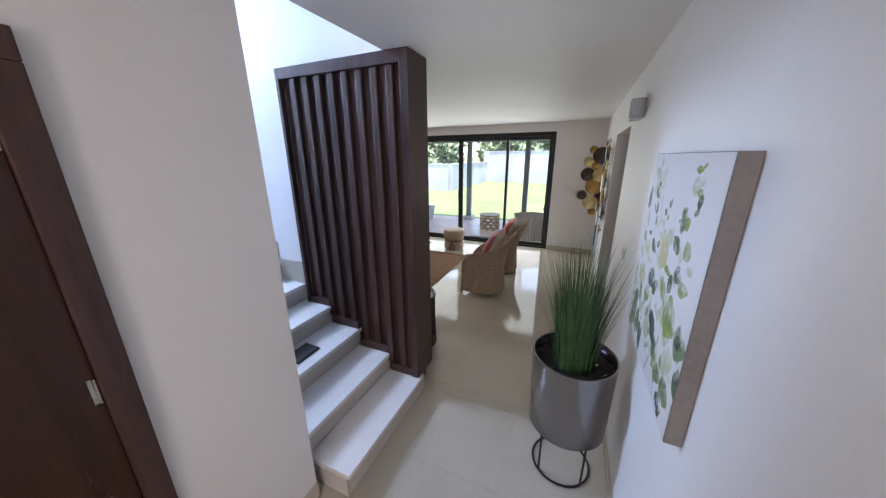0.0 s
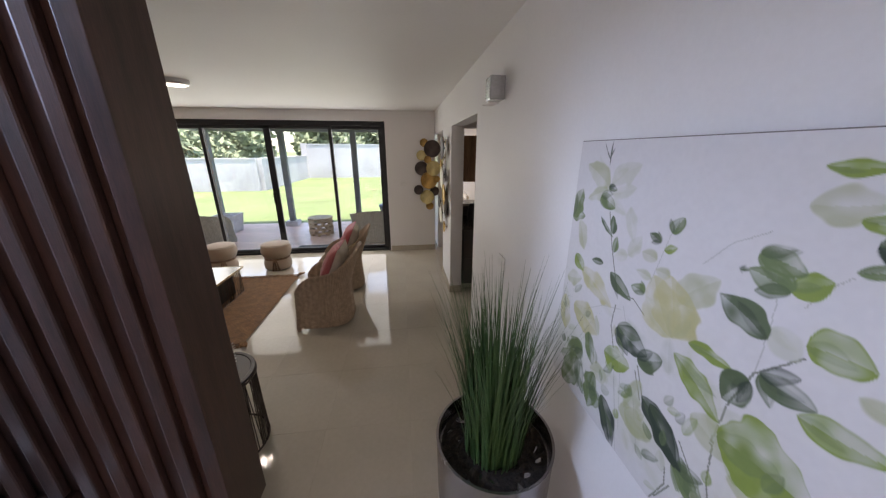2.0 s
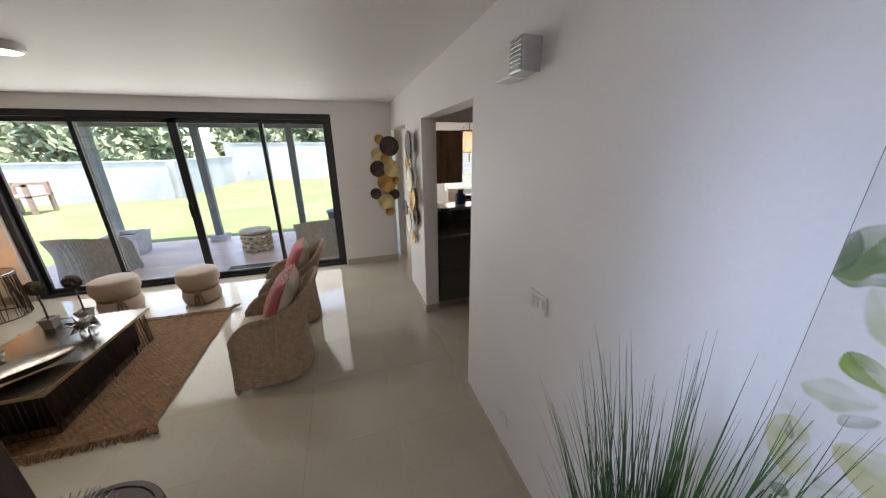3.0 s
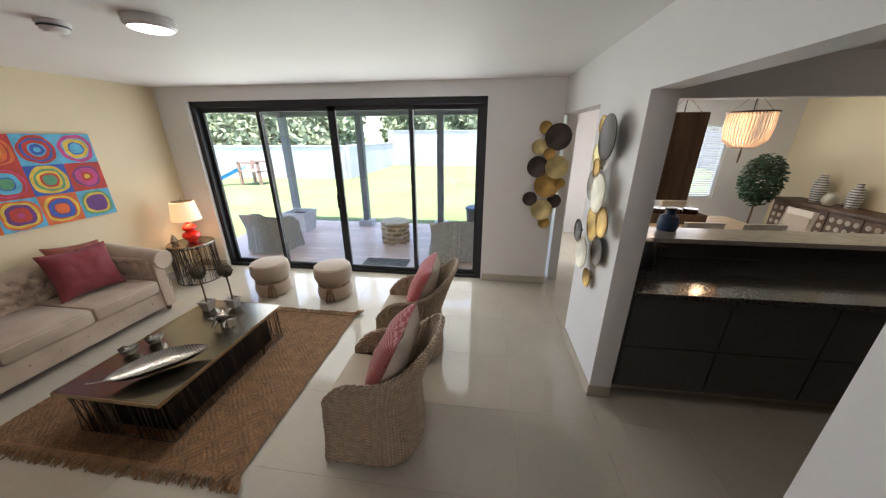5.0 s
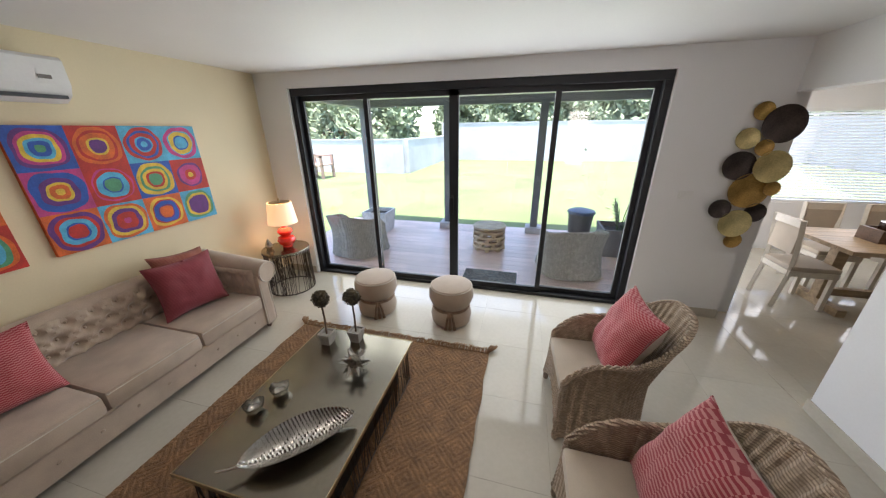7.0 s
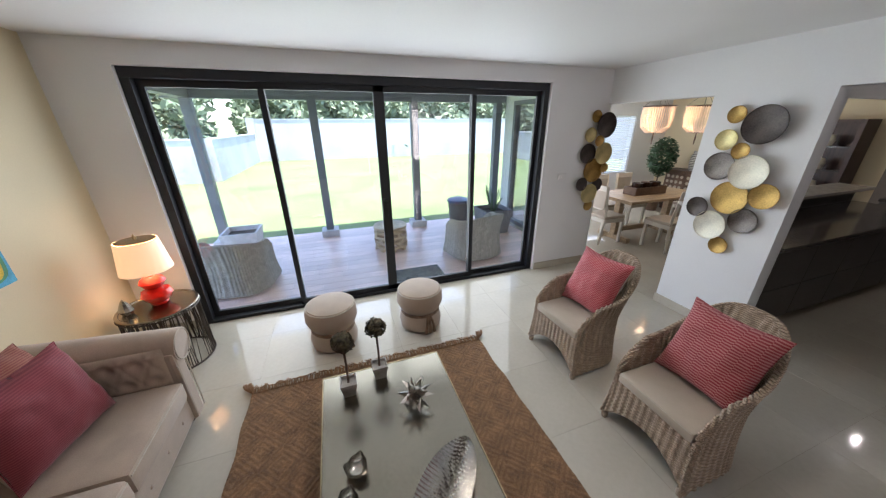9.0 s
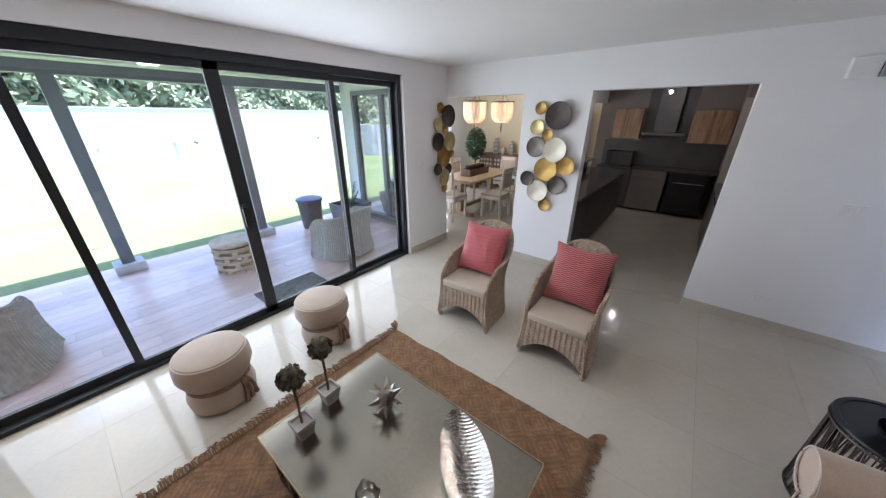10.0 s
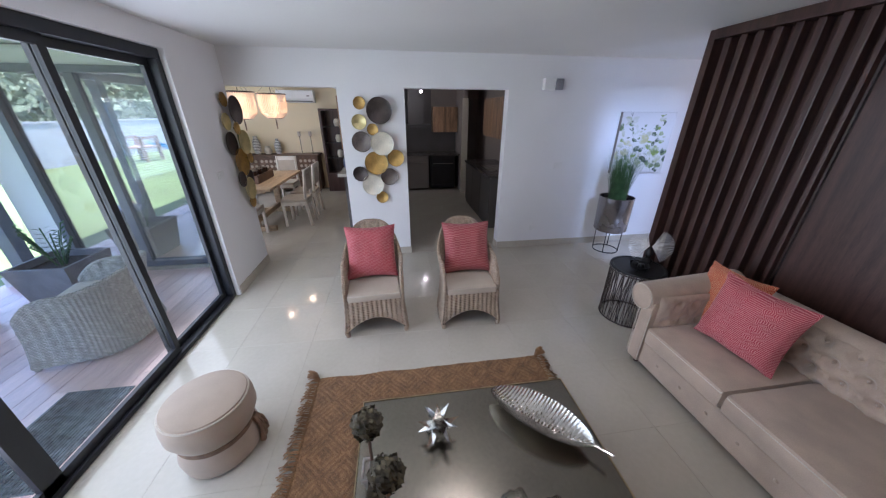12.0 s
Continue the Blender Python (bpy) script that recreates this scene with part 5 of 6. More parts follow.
def watercolour(blooms):
    """The painted face: translucent washes of leaves and petals with wet edges, laid over one another."""
    ny, nx = 430, 410
    ys, zs = np.linspace(-0.394, 0.394, ny), np.linspace(-0.391, 0.391, nx)
    Y, Z = np.meshgrid(ys, zs, indexing="ij")
    rng = np.random.default_rng(5)
    rnd = random.Random(8)
    rough = [smooth_noise(ny, nx, c, rng) for c in (70, 28, 11, 4)]
    img = np.empty((ny, nx, 3))
    img[:] = (0.68, 0.675, 0.68)
    low = np.clip((0.12 + 0.25 * Y - Z) / 0.35, 0, 1) * np.clip((Z + 0.42) / 0.12, 0, 1)
    veil = (low * np.clip(0.35 + 0.5 * rough[0] + 0.3 * rough[1], 0, 1) * 0.5)[..., None]
    img = img * (1 - veil) + np.array((0.60, 0.63, 0.50)) * veil

    def wash(y, z, ln, wd, ang, col, alpha, soft=0.003):
        m = ln + wd
        i0, i1 = np.searchsorted(ys, (y - m, y + m))
        j0, j1 = np.searchsorted(zs, (z - m, z + m))
        if i1 - i0 < 3 or j1 - j0 < 3:
            return
        w = (slice(i0, i1), slice(j0, j1))
        co, si = math.cos(ang), math.sin(ang)
        dy, dz = Y[w] - y, Z[w] - z
        a, b = dy * co + dz * si, -dy * si + dz * co
        b = b + 0.15 * a * a / ln * (1 if rnd.random() < 0.5 else -1)
        t = np.clip(a / ln, 0, 1)
        half = wd * np.sin(math.pi * t ** 0.85) ** 0.7 * (1 + 0.22 * rough[2][w]) * (a > 0) * (a < ln)
        inside = half - np.abs(b)
        mask = np.clip(inside / soft, 0, 1)
        edge = np.exp(-((inside - 0.003) / 0.0022) ** 2) * 0.22
        den = mask * alpha * np.clip(0.85 + 0.35 * rough[2][w] + 0.25 * rough[1][w] + 0.18 * np.sign(b) + 0.25 * (0.5 - t), 0.1, 1.1)
        den = np.clip(den + edge * mask * alpha, 0, 0.97)[..., None]
        img[w] = img[w] * (1 - den) + np.array(col) * den

    def stem(pts, wd, col, alpha):
        for (a, b), (c, d) in zip(pts, pts[1:]):
            ln = math.hypot(c - a, d - b)
            n = max(2, int(ln / 0.002))
            for k in range(n):
                y, z = a + (c - a) * k / n, b + (d - b) * k / n
                i, j = int((y + 0.394) / 0.788 * (ny - 1)), int((z + 0.391) / 0.782 * (nx - 1))
                r = 2 if wd > 0.003 else 1
                if not (0 <= i < ny and 0 <= j < nx):
                    continue
                w = (slice(max(0, i), min(ny, i + r)), slice(max(0, j), min(nx, j + 1)))
                img[w] = img[w] * (1 - alpha) + np.array(col) * alpha

    tone = {"p": (0.40, 0.43, 0.24), "m": (0.48, 0.51, 0.39), "d": (0.09, 0.135, 0.065), "g": (0.15, 0.215, 0.09), "k": (0.035, 0.06, 0.04), "o": (0.50, 0.48, 0.24), "l": (0.22, 0.31, 0.055)}
    for k in range(34):
        y = rnd.uniform(-0.30, 0.38)
        z = rnd.uniform(-0.36, -0.05 + 0.25 * max(0, y))
        wash(y, z, rnd.uniform(0.05, 0.11), rnd.uniform(0.014, 0.03), rnd.uniform(0.3, 2.8), tone[rnd.choice("pmmmg")], rnd.uniform(0.12, 0.3), 0.012)
    for kind, pts in STEMS + TWIGS:
        stem(pts, 0.004 if kind == "s" else 0.002, (0.10, 0.12, 0.075) if kind == "s" else (0.22, 0.24, 0.19), 0.75 if kind == "s" else 0.4)
    alphas = {"m": 0.45, "p": 0.68, "o": 0.8, "l": 0.94, "g": 0.92, "d": 0.95, "k": 0.97}
    for y, z, ln, ang, kind in sorted(blooms, key=lambda b: "mpolgdk".index(b[4][0])):
        tint, wide, ln = kind[0], int(kind[1]) * 0.056, ln * 1.1
        soft = 0.0025 if tint in "ldgk" else 0.006
        wash(y, z, ln, ln * wide, radians(ang), tone[tint], alphas[tint], soft)
        other = tone[{"o": "p", "m": "p", "p": "m", "l": "g", "g": "d", "d": "k", "k": "d"}[tint]]
        wash(y, z, ln * rnd.uniform(0.6, 0.85), ln * wide * 0.45, radians(ang + rnd.uniform(-14, 14)), other, alphas[tint] * 0.4, soft)
        if tint in "dgk" and int(kind[1]) > 5:
            wash(y, z, ln * 0.7, ln * 0.2, radians(ang + 38), tone[tint], alphas[tint] * 0.8, soft)
            wash(y, z, ln * 0.75, ln * 0.2, radians(ang - 34), other, alphas[tint] * 0.7, soft)
    for k in range(60):
        y = rnd.uniform(-0.24, 0.37)
        z = rnd.uniform(-0.38, -0.12 + 0.35 * max(0, y))
        wash(y, z, rnd.uniform(0.03, 0.06), rnd.uniform(0.008, 0.017), rnd.uniform(0.6, 2.5), tone[rnd.choice("dgglgdmp")], rnd.uniform(0.35, 0.7))
    img *= (1 + 0.02 * rough[3])[..., None]
    verts = np.stack([np.full(Y.shape, -0.0462), Y, Z], -1).reshape(-1, 3)
    q = np.arange(ny * nx).reshape(ny, nx)
    faces = np.stack([q[:-1, :-1], q[:-1, 1:], q[1:, 1:], q[1:, :-1]], -1).reshape(-1, 4)
    me = bpy.data.meshes.new("canvas_face")
    me.from_pydata(verts.tolist(), [], faces.tolist())
    at = me.color_attributes.new("wash", "FLOAT_COLOR", "POINT")
    at.data.foreach_set("color", np.concatenate([np.clip(img, 0.02, 0.85), np.ones((ny, nx, 1))], -1).astype(np.float32).ravel())
    m = material("painted_canvas", (0.8, 0.8, 0.8), 0.8, vary=0.0, fine=400, bump=0.25, depth=0.0006)
    node = m.node_tree.nodes.new("ShaderNodeAttribute")
    node.attribute_name = "wash"
    m.node_tree.links.new(node.outputs["Color"], m.node_tree.nodes["Principled BSDF"].inputs["Base Color"])
    me.materials.append(m)
    ob = new("canvas_face", me)
    ob.parent = cv
    tagged(ob, label="white canvas face with watercolour leaves, flowers and stems")


watercolour(TOP_LEAVES + LEFT_LEAVES + MIDDLE_LEAVES + RIGHT_LEAVES)

# ---- dining room ----


def dining_chair(at, turn, label="cream painted dining chair with linen seat at the oak table"):
    ob = thing("dining_chair", at, label, "chair", "cream dining chairs", turn)
    bm = bmesh.new()
    box(bm, (-0.21, -0.21, 0.43), (0.21, 0.21, 0.48), 0.015)
    part("seat", bm, LINEN, ob)
    part("seat_frame", boxes(((-0.21, -0.21, 0.37), (0.21, 0.21, 0.429)), bevel=0.004), CREAMWOOD, ob)
    for x, y in ((-0.185, -0.185), (0.185, -0.185)):
        part("leg", boxes(((x - 0.02, y - 0.02, 0), (x + 0.02, y + 0.02, 0.37)), bevel=0.003), CREAMWOOD, ob)
    for x in (-0.185, 0.185):
        b2 = bmesh.new()
        tube([(x, 0.23, 0.0), (x, 0.19, 0.4), (x, 0.20, 0.6), (x, 0.25, 0.96)], 0.026, b2, n=4)
        part("leg", b2, CREAMWOOD, ob)
    back = part("backrest", boxes(((-0.17, 0.225, 0.88), (0.17, 0.255, 0.96)), bevel=0.004), CREAMWOOD, ob)
    part("back_panel", boxes(((-0.165, 0.213, 0.60), (0.165, 0.235, 0.88)), bevel=0.004), LINEN, ob)
    return ob


first = dining_chair((2.6, 7.5, 0), 180)
for x, y, a in ((3.2, 7.5, 180), (2.6, 8.7, 0), (3.2, 8.7, 0), (1.97, 8.1, 90), (4.02, 8.1, 270)):
    copy_thing(first, pose(x, y, 0, 0, 0, a))
dt = thing("dining_table", (0, 0, 0), "oak dining table with trestle legs on the tiled floor", "table")
b2 = bmesh.new()
for k in range(5):
    y = 7.68 + k * 0.17
    box(b2, (2.0, y + 0.001, 0.71), (3.7, y + 0.169, 0.75), 0.003)
part("tabletop", b2, DINEWOOD, dt)
for x in (2.25, 3.4):
    part("leg", boxes(((x - 0.05, 8.05, 0.08), (x + 0.05, 8.15, 0.71)), ((x - 0.04, 7.8, 0), (x + 0.04, 8.4, 0.08)), ((x - 0.04, 7.85, 0.64), (x + 0.04, 8.35, 0.709)), bevel=0.004), DINEWOOD, dt)
part("stretcher", boxes(((2.3, 8.07, 0.12), (3.35, 8.13, 0.2)), bevel=0.004), DINEWOOD, dt)
cp = thing("centrepiece", (2.75, 8.1, 0.75), "brown wooden trough with vases on the dining table", "centrepiece")
part("trough", boxes(((-0.35, -0.12, 0.0), (0.35, 0.12, 0.03)), ((-0.35, -0.12, 0.03), (-0.32, 0.12, 0.13)), ((0.32, -0.12, 0.03), (0.35, 0.12, 0.13)), ((-0.32, -0.12, 0.03), (0.32, -0.10, 0.13)), ((-0.32, 0.10, 0.03), (0.32, 0.12, 0.13)), bevel=0.004), CARVED, cp)
for x in (-0.2, 0.0, 0.2):
    part("pot", lathe([(0.0, 0.0), (0.05, 0.0), (0.08, 0.08), (0.085, 0.16), (0.075, 0.16), (0.0, 0.14)], 20, None, (x, 0, 0.031)), DOORWOOD, cp, "brown glazed pot", smooth=True)


def chandelier(at, label):
    ob = thing("chandelier", at, label, "chandelier", "beaded chandeliers over the dining table")
    part("ring", tube(ring_points(0.215, 0.0, 40), 0.01, n=6, closed=True), DARKWOOD, ob)
    part("ring", tube(ring_points(0.11, -0.37, 30), 0.007, n=6, closed=True), DARKWOOD, ob)
    part("rod", tube([(0, 0, 0.0), (0, 0, 0.31)], 0.005), BLACK, ob)
    b3 = bmesh.new()
    for k in range(44):
        q = 2 * math.pi * k / 44
        c, s = math.cos(q), math.sin(q)
        tube([(0.205 * c, 0.205 * s, 0.0), (0.21 * c, 0.21 * s, -0.16), (0.19 * c, 0.19 * s, -0.29), (0.11 * c, 0.11 * s, -0.37)], 0.007, b3, n=5)
    part("bead_curtain", b3, BEADS, ob, "strings of pale beads, lit")
    hang = bmesh.new()
    for k in range(3):
        q = 2.094 * k
        tube([(0.215 * math.cos(q), 0.215 * math.sin(q), 0.0), (0, 0, 0.2)], 0.002, hang, n=4)
    part("chain", hang, BLACK, ob)
    part("tassel", tube([(0, 0, -0.37), (0, 0, -0.45), (0, 0, -0.54)], 0.012, n=8, taper=[0.5, 1, 0.6]), CARVED, ob)
    part("canopy", lathe([(0.0, 0.30), (0.05, 0.30), (0.05, 0.318), (0.0, 0.318)], 20), BLACK, ob)
    return ob


chandelier((2.53, 8.02, 2.10), "beaded chandelier over the dining table, lit")
chandelier((3.07, 7.74, 2.10), "second beaded chandelier over the dining table, lit")
sb = thing("sideboard", (0, 0, 0), "carved dark wood sideboard against the beige dining wall", "sideboard")
part("body", boxes(((5.0, 7.62, 0.08), (5.395, 9.4, 0.86)), bevel=0.004), CARVED, sb)
part("top", boxes(((4.96, 7.58, 0.861), (5.397, 9.44, 0.90)), bevel=0.004), CARVED, sb)
rosette = None
for k in range(4):
    y = 7.65 + k * 0.436
    d = part("door", boxes(((4.985, y, 0.12), (4.999, y + 0.42, 0.84)), bevel=0.002), CARVED, sb)
    for i in range(4):
        for j in range(6):
            if rosette is None:
                c = part("rosette", lathe([(0.0, 0.006), (0.03, 0.004), (0.036, 0.0)], 8), LINEN, sb, "pale carved rosette")
                rosette = c.data
            else:
                c = new("rosette", rosette)
                c.parent = sb
                tagged(c, label="pale carved rosette")
            c.matrix_basis = Matrix.Translation((4.985, y + 0.42, 0.12)) @ Matrix(((0, 0, -1, 0), (-1, 0, 0, 0), (0, 1, 0, 0), (0, 0, 0, 1))) @ Matrix.Translation((0.06 + i * 0.1, 0.06 + j * 0.115, 0))
for x in (5.03, 5.36):
    for y in (7.68, 9.34):
        part("leg", boxes(((x - 0.025, y - 0.025, 0), (x + 0.025, y + 0.025, 0.08))), CARVED, sb)


def vase(at, prof, mat, label):
    ob = thing("vase", at, label, "vase", "vases on the sideboard")
    part("body", lathe(prof, 24), mat, ob, smooth=True)
    return ob


STRIPED = bands("striped_ceramic", (0.72, 0.71, 0.66), (0.10, 0.10, 0.09), 9, turn=(0, 90, 0), rough=0.3)
vase((5.2, 9.0, 0.9), [(0.0, 0.0), (0.06, 0.0), (0.085, 0.15), (0.08, 0.28), (0.045, 0.36), (0.05, 0.40), (0.0, 0.40)], STRIPED, "tall striped black and white vase")
vase((5.15, 8.75, 0.9), [(0.0, 0.0), (0.05, 0.0), (0.09, 0.06), (0.08, 0.13), (0.05, 0.16), (0.055, 0.18), (0.0, 0.18)], CREAM, "small cream lidded jar")
vase((5.25, 8.55, 0.9), [(0.0, 0.0), (0.06, 0.0), (0.08, 0.12), (0.07, 0.24), (0.03, 0.30), (0.035, 0.34), (0.0, 0.34)], STRIPED, "patterned grey ceramic vase")
for y in (7.75, 8.0):
    ob = thing("candle_holder", (5.2, y, 0.9), "glass candle holder with a white candle on the sideboard", "candle holder", "candle holders")
    part("stand", lathe([(0.0, 0.0), (0.05, 0.0), (0.05, 0.01), (0.008, 0.02), (0.008, 0.38), (0.04, 0.40), (0.0, 0.40)], 18), SILVER, ob)
    part("candle", lathe([(0.0, 0.40), (0.035, 0.40), (0.035, 0.50), (0.0, 0.50)], 18), PIPING, ob, "white candle")
fic = thing("potted_ficus", (4.62, 9.3, 0), "dark green potted ficus in the dining room corner", "plant")
part("pot", lathe([(0.0, 0.0), (0.13, 0.0), (0.16, 0.3), (0.15, 0.3), (0.14, 0.26), (0.0, 0.26)], 24), CARVED, fic)
part("trunk", tube([(0, 0, 0.2), (0.02, 0.01, 0.6), (0, 0, 1.1)], 0.02, n=8, taper=[1, 0.8, 0.4]), CARVED, fic)
b3 = bmesh.new()
for k in range(1500):
    d = Vector((random.gauss(0, 1), random.gauss(0, 1), random.gauss(0, 1))).normalized() * random.uniform(0.3, 1) ** 0.5
    c = Vector((d.x * 0.29, d.y * 0.27, 1.18 + d.z * 0.42))
    a = Vector((random.gauss(0, 1), random.gauss(0, 1), random.gauss(0, 0.6))).normalized()
    b = a.orthogonal().normalized() * 0.017
    a = a * 0.045
    b3.faces.new([b3.verts.new(c + v) for v in (-a, -b, a, b)])
part("crown", b3, FICUS, fic, "dense dark green leaves")
mir = thing("glass_cabinet", (0, 0, 0), "dark arched display cabinet with lit glass shelves", "cabinet")
part("body", boxes(((5.0, 6.75, 0), (5.395, 6.80, 1.9)), ((5.0, 7.40, 0), (5.395, 7.45, 1.9)), ((5.0, 6.80, 1.85), (5.395, 7.40, 1.9)), ((5.36, 6.80, 0), (5.395, 7.40, 1.85)), ((5.0, 6.80, 0.0), (5.36, 7.40, 0.45)), bevel=0.003), DARKWOOD, mir)
for z in (0.8, 1.15, 1.5):
    part("shelf", boxes(((5.02, 6.801, z), (5.36, 7.399, z + 0.02))), KITTOP, mir)
    part("crockery", lathe([(0.0, 0.0), (0.05, 0.0), (0.07, 0.08), (0.05, 0.16), (0.0, 0.17)], 16, None, (5.15, 7.1, z + 0.02)), CREAM, mir)

# ---- kitchen ----
ku = thing("kitchen_island", (0, 0, 0), "dark kitchen counter unit behind the opening", "kitchen cabinet")
part("body", boxes(((1.20, 5.63, 0.1), (4.2, 6.30, 0.86))), KITCHEN, ku)
for k in range(5):
    x = 1.21 + k * 0.6
    part("door", boxes(((x, 5.61, 0.11), (x + 0.592, 5.629, 0.46)), bevel=0.002), KITCHEN, ku)
    part("drawer", boxes(((x, 5.61, 0.468), (x + 0.592, 5.629, 0.85)), bevel=0.002), KITCHEN, ku)
part("plinth", boxes(((1.20, 5.70, 0.0), (4.2, 6.28, 0.1))), SKIRT, ku)
kt = thing("worktop", (0, 0, 0), "dark polished granite worktop on the kitchen counter", "worktop")
part("slab", boxes(((1.19, 5.58, 0.862), (4.22, 6.29, 0.90)), bevel=0.004), KITTOP, kt)
part("bar_back", boxes(((1.19, 6.302, 0.0), (4.22, 6.42, 1.06))), KITCHEN, kt)
part("bar_top", boxes(((1.19, 6.16, 1.062), (4.22, 6.50, 1.10)), bevel=0.004), BARTOP, kt, "pale raised bar top")
wc = thing("wall_cabinet", (0, 0, 0), "brown wooden wall cabinet hung above the counter", "kitchen cabinet")
part("body", boxes(((1.19, 6.12, 1.41), (1.66, 6.40, 2.01)), bevel=0.003), KITWOOD, wc)
part("door", boxes(((1.195, 6.10, 1.415), (1.655, 6.119, 2.005)), bevel=0.002), KITWOOD, wc)


def wall_cabinet(y0, y1, z0, z1, label):
    """A two-door unit on the far kitchen wall."""
    ob = thing("wall_cabinet", (5.4, y0, z0), label, "kitchen cabinet", "kitchen wall cabinets")
    w, h = y1 - y0, z1 - z0
    part("body", boxes(((-0.33, 0, 0), (-0.005, w, h)), bevel=0.003), KITWOOD, ob)
    for k in range(2):
        part("door", boxes(((-0.351, k * w / 2 + 0.003, 0.003), (-0.332, (k + 1) * w / 2 - 0.003, h - 0.003)), bevel=0.002), KITWOOD, ob)
    return ob


wall_cabinet(5.62, 6.12, 1.42, 2.0, "pale brown wooden wall cabinet in the dark kitchen")
wall_cabinet(4.19, 4.80, 1.38, 1.95, "brown wooden wall cabinet beside the range hood")
hood = thing("range_hood", (0, 0, 0), "dark chimney range hood over the hob", "range hood")
part("canopy", boxes(((4.98, 4.84, 1.50), (5.385, 5.58, 1.56)), bevel=0.004), KITCHEN, hood)
part("chimney", boxes(((5.12, 5.02, 1.562), (5.385, 5.40, 2.395)), bevel=0.004), KITCHEN, hood)
ob = thing("dishwasher", (0, 0, 0), "grey dishwasher under the kitchen worktop", "dishwasher")
part("body", boxes(((4.80, 4.95, 0.05), (5.39, 5.55, 0.85)), bevel=0.006), WHITEGOODS, ob)
part("panel", boxes(((4.79, 4.955, 0.72), (4.799, 5.545, 0.845)), bevel=0.002), WHITEGOODS, ob)
part("handle", tube([(4.775, 5.02, 0.70), (4.775, 5.48, 0.70)], 0.008), SILVER, ob)
ob = thing("oven", (0, 0, 0), "black built-in oven in the dark kitchen", "oven")
part("body", boxes(((4.82, 4.28, 0.05), (5.39, 4.90, 0.85)), bevel=0.004), BLACK, ob)
part("handle", tube([(4.79, 4.34, 0.66), (4.79, 4.84, 0.66)], 0.01), SILVER, ob)
part("door", boxes(((4.805, 4.31, 0.16), (4.819, 4.87, 0.62)), bevel=0.002), BLACK, ob)
part("drawer", boxes(((4.805, 4.31, 0.06), (4.819, 4.87, 0.14)), bevel=0.002), BLACK, ob)
kw = thing("worktop", (0, 0, 0), "dark worktop along the kitchen end wall", "worktop")
part("slab", boxes(((4.76, 4.175, 0.852), (5.385, 6.24, 0.89)), bevel=0.003), KITTOP, kw)
kb = thing("base_cabinet", (0, 0, 0), "dark kitchen base cabinet in the corner", "kitchen cabinet")
part("body", boxes(((4.82, 5.56, 0.05), (5.385, 6.24, 0.85)), bevel=0.003), KITCHEN, kb)
part("door", boxes(((4.80, 5.57, 0.06), (4.819, 6.23, 0.84)), bevel=0.002), KITCHEN, kb)
mw = thing("microwave", (5.0, 5.88, 0.89), "black microwave oven on the corner worktop", "microwave")
part("body", boxes(((-0.02, -0.25, 0.0), (0.36, 0.25, 0.28)), bevel=0.006), BLACK, mw)
part("door", boxes(((-0.033, -0.24, 0.015), (-0.021, 0.12, 0.265)), bevel=0.002), KITTOP, mw)
sp = structure("splashback", boxes(((5.39, 4.175, 0.892), (5.399, 6.3, 1.37)), ((5.39, 4.81, 1.37), (5.399, 5.61, 2.395))), KITCHEN)
kr = thing("base_cabinet", (0, 0, 0), "dark grey kitchen base cabinets with a sink", "kitchen cabinet")
part("body", boxes(((1.85, 3.605, 0.0), (3.65, 4.23, 0.86)), bevel=0.003), KITCHEN, kr)
for k in range(3):
    part("door", boxes(((1.855 + k * 0.6, 4.232, 0.08), (2.445 + k * 0.6, 4.25, 0.85)), bevel=0.002), KITCHEN, kr)
part("top", boxes(((1.83, 3.605, 0.862), (3.67, 4.28, 0.90)), bevel=0.003), KITTOP, kr)
part("sink", boxes(((2.3, 3.72, 0.901), (2.9, 4.15, 0.905))), SILVER, kr)
part("tap", tube([(2.6, 3.67, 0.9), (2.6, 3.67, 1.15), (2.6, 3.74, 1.2), (2.6, 3.84, 1.17)], 0.012), SILVER, kr)
ob = thing("wall_cabinet", (0, 0, 0), "wooden wall cabinet above the kitchen sink", "kitchen cabinet")
part("body", boxes(((2.0, 3.605, 1.4), (3.65, 3.90, 2.08)), bevel=0.003), KITWOOD, ob)
for k in range(3):
    part("door", boxes(((2.005 + k * 0.55, 3.902, 1.405), (2.545 + k * 0.55, 3.92, 2.075)), bevel=0.002), KITWOOD, ob)
structure("door_frame_kitchen", boxes(((4.44, 4.06, 0), (4.498, 4.20, 2.12)), bevel=0.003), SKIRT)
dl = thing("pendant_bulb", (4.0, 5.168, 2.218), "small round lit bulb hanging in the dark kitchen", "lamp")
part("bulb", lathe([(0.0, -0.03), (0.02, -0.023), (0.03, 0.0), (0.02, 0.023), (0.0, 0.03)], 20), BRIGHT, dl, smooth=True)
part("cord", tube([(0, 0, 0.031), (0, 0, 0.179)], 0.003), BLACK, dl)
mc = thing("stand_mixer", (1.42, 6.05, 0.90), "dark kettle and utensils on the kitchen counter", "kettle")
part("body", lathe([(0.0, 0.0), (0.08, 0.0), (0.09, 0.05), (0.07, 0.18), (0.05, 0.22), (0.0, 0.23)], 24), BLACK, mc, smooth=True)
part("handle", tube([(0.07, 0, 0.18), (0.14, 0, 0.16), (0.13, 0, 0.05), (0.09, 0, 0.04)], 0.01), BLACK, mc)
ob = thing("jar", (1.75, 6.42, 1.10), "dark teal glass jar on the bar top", "jar")
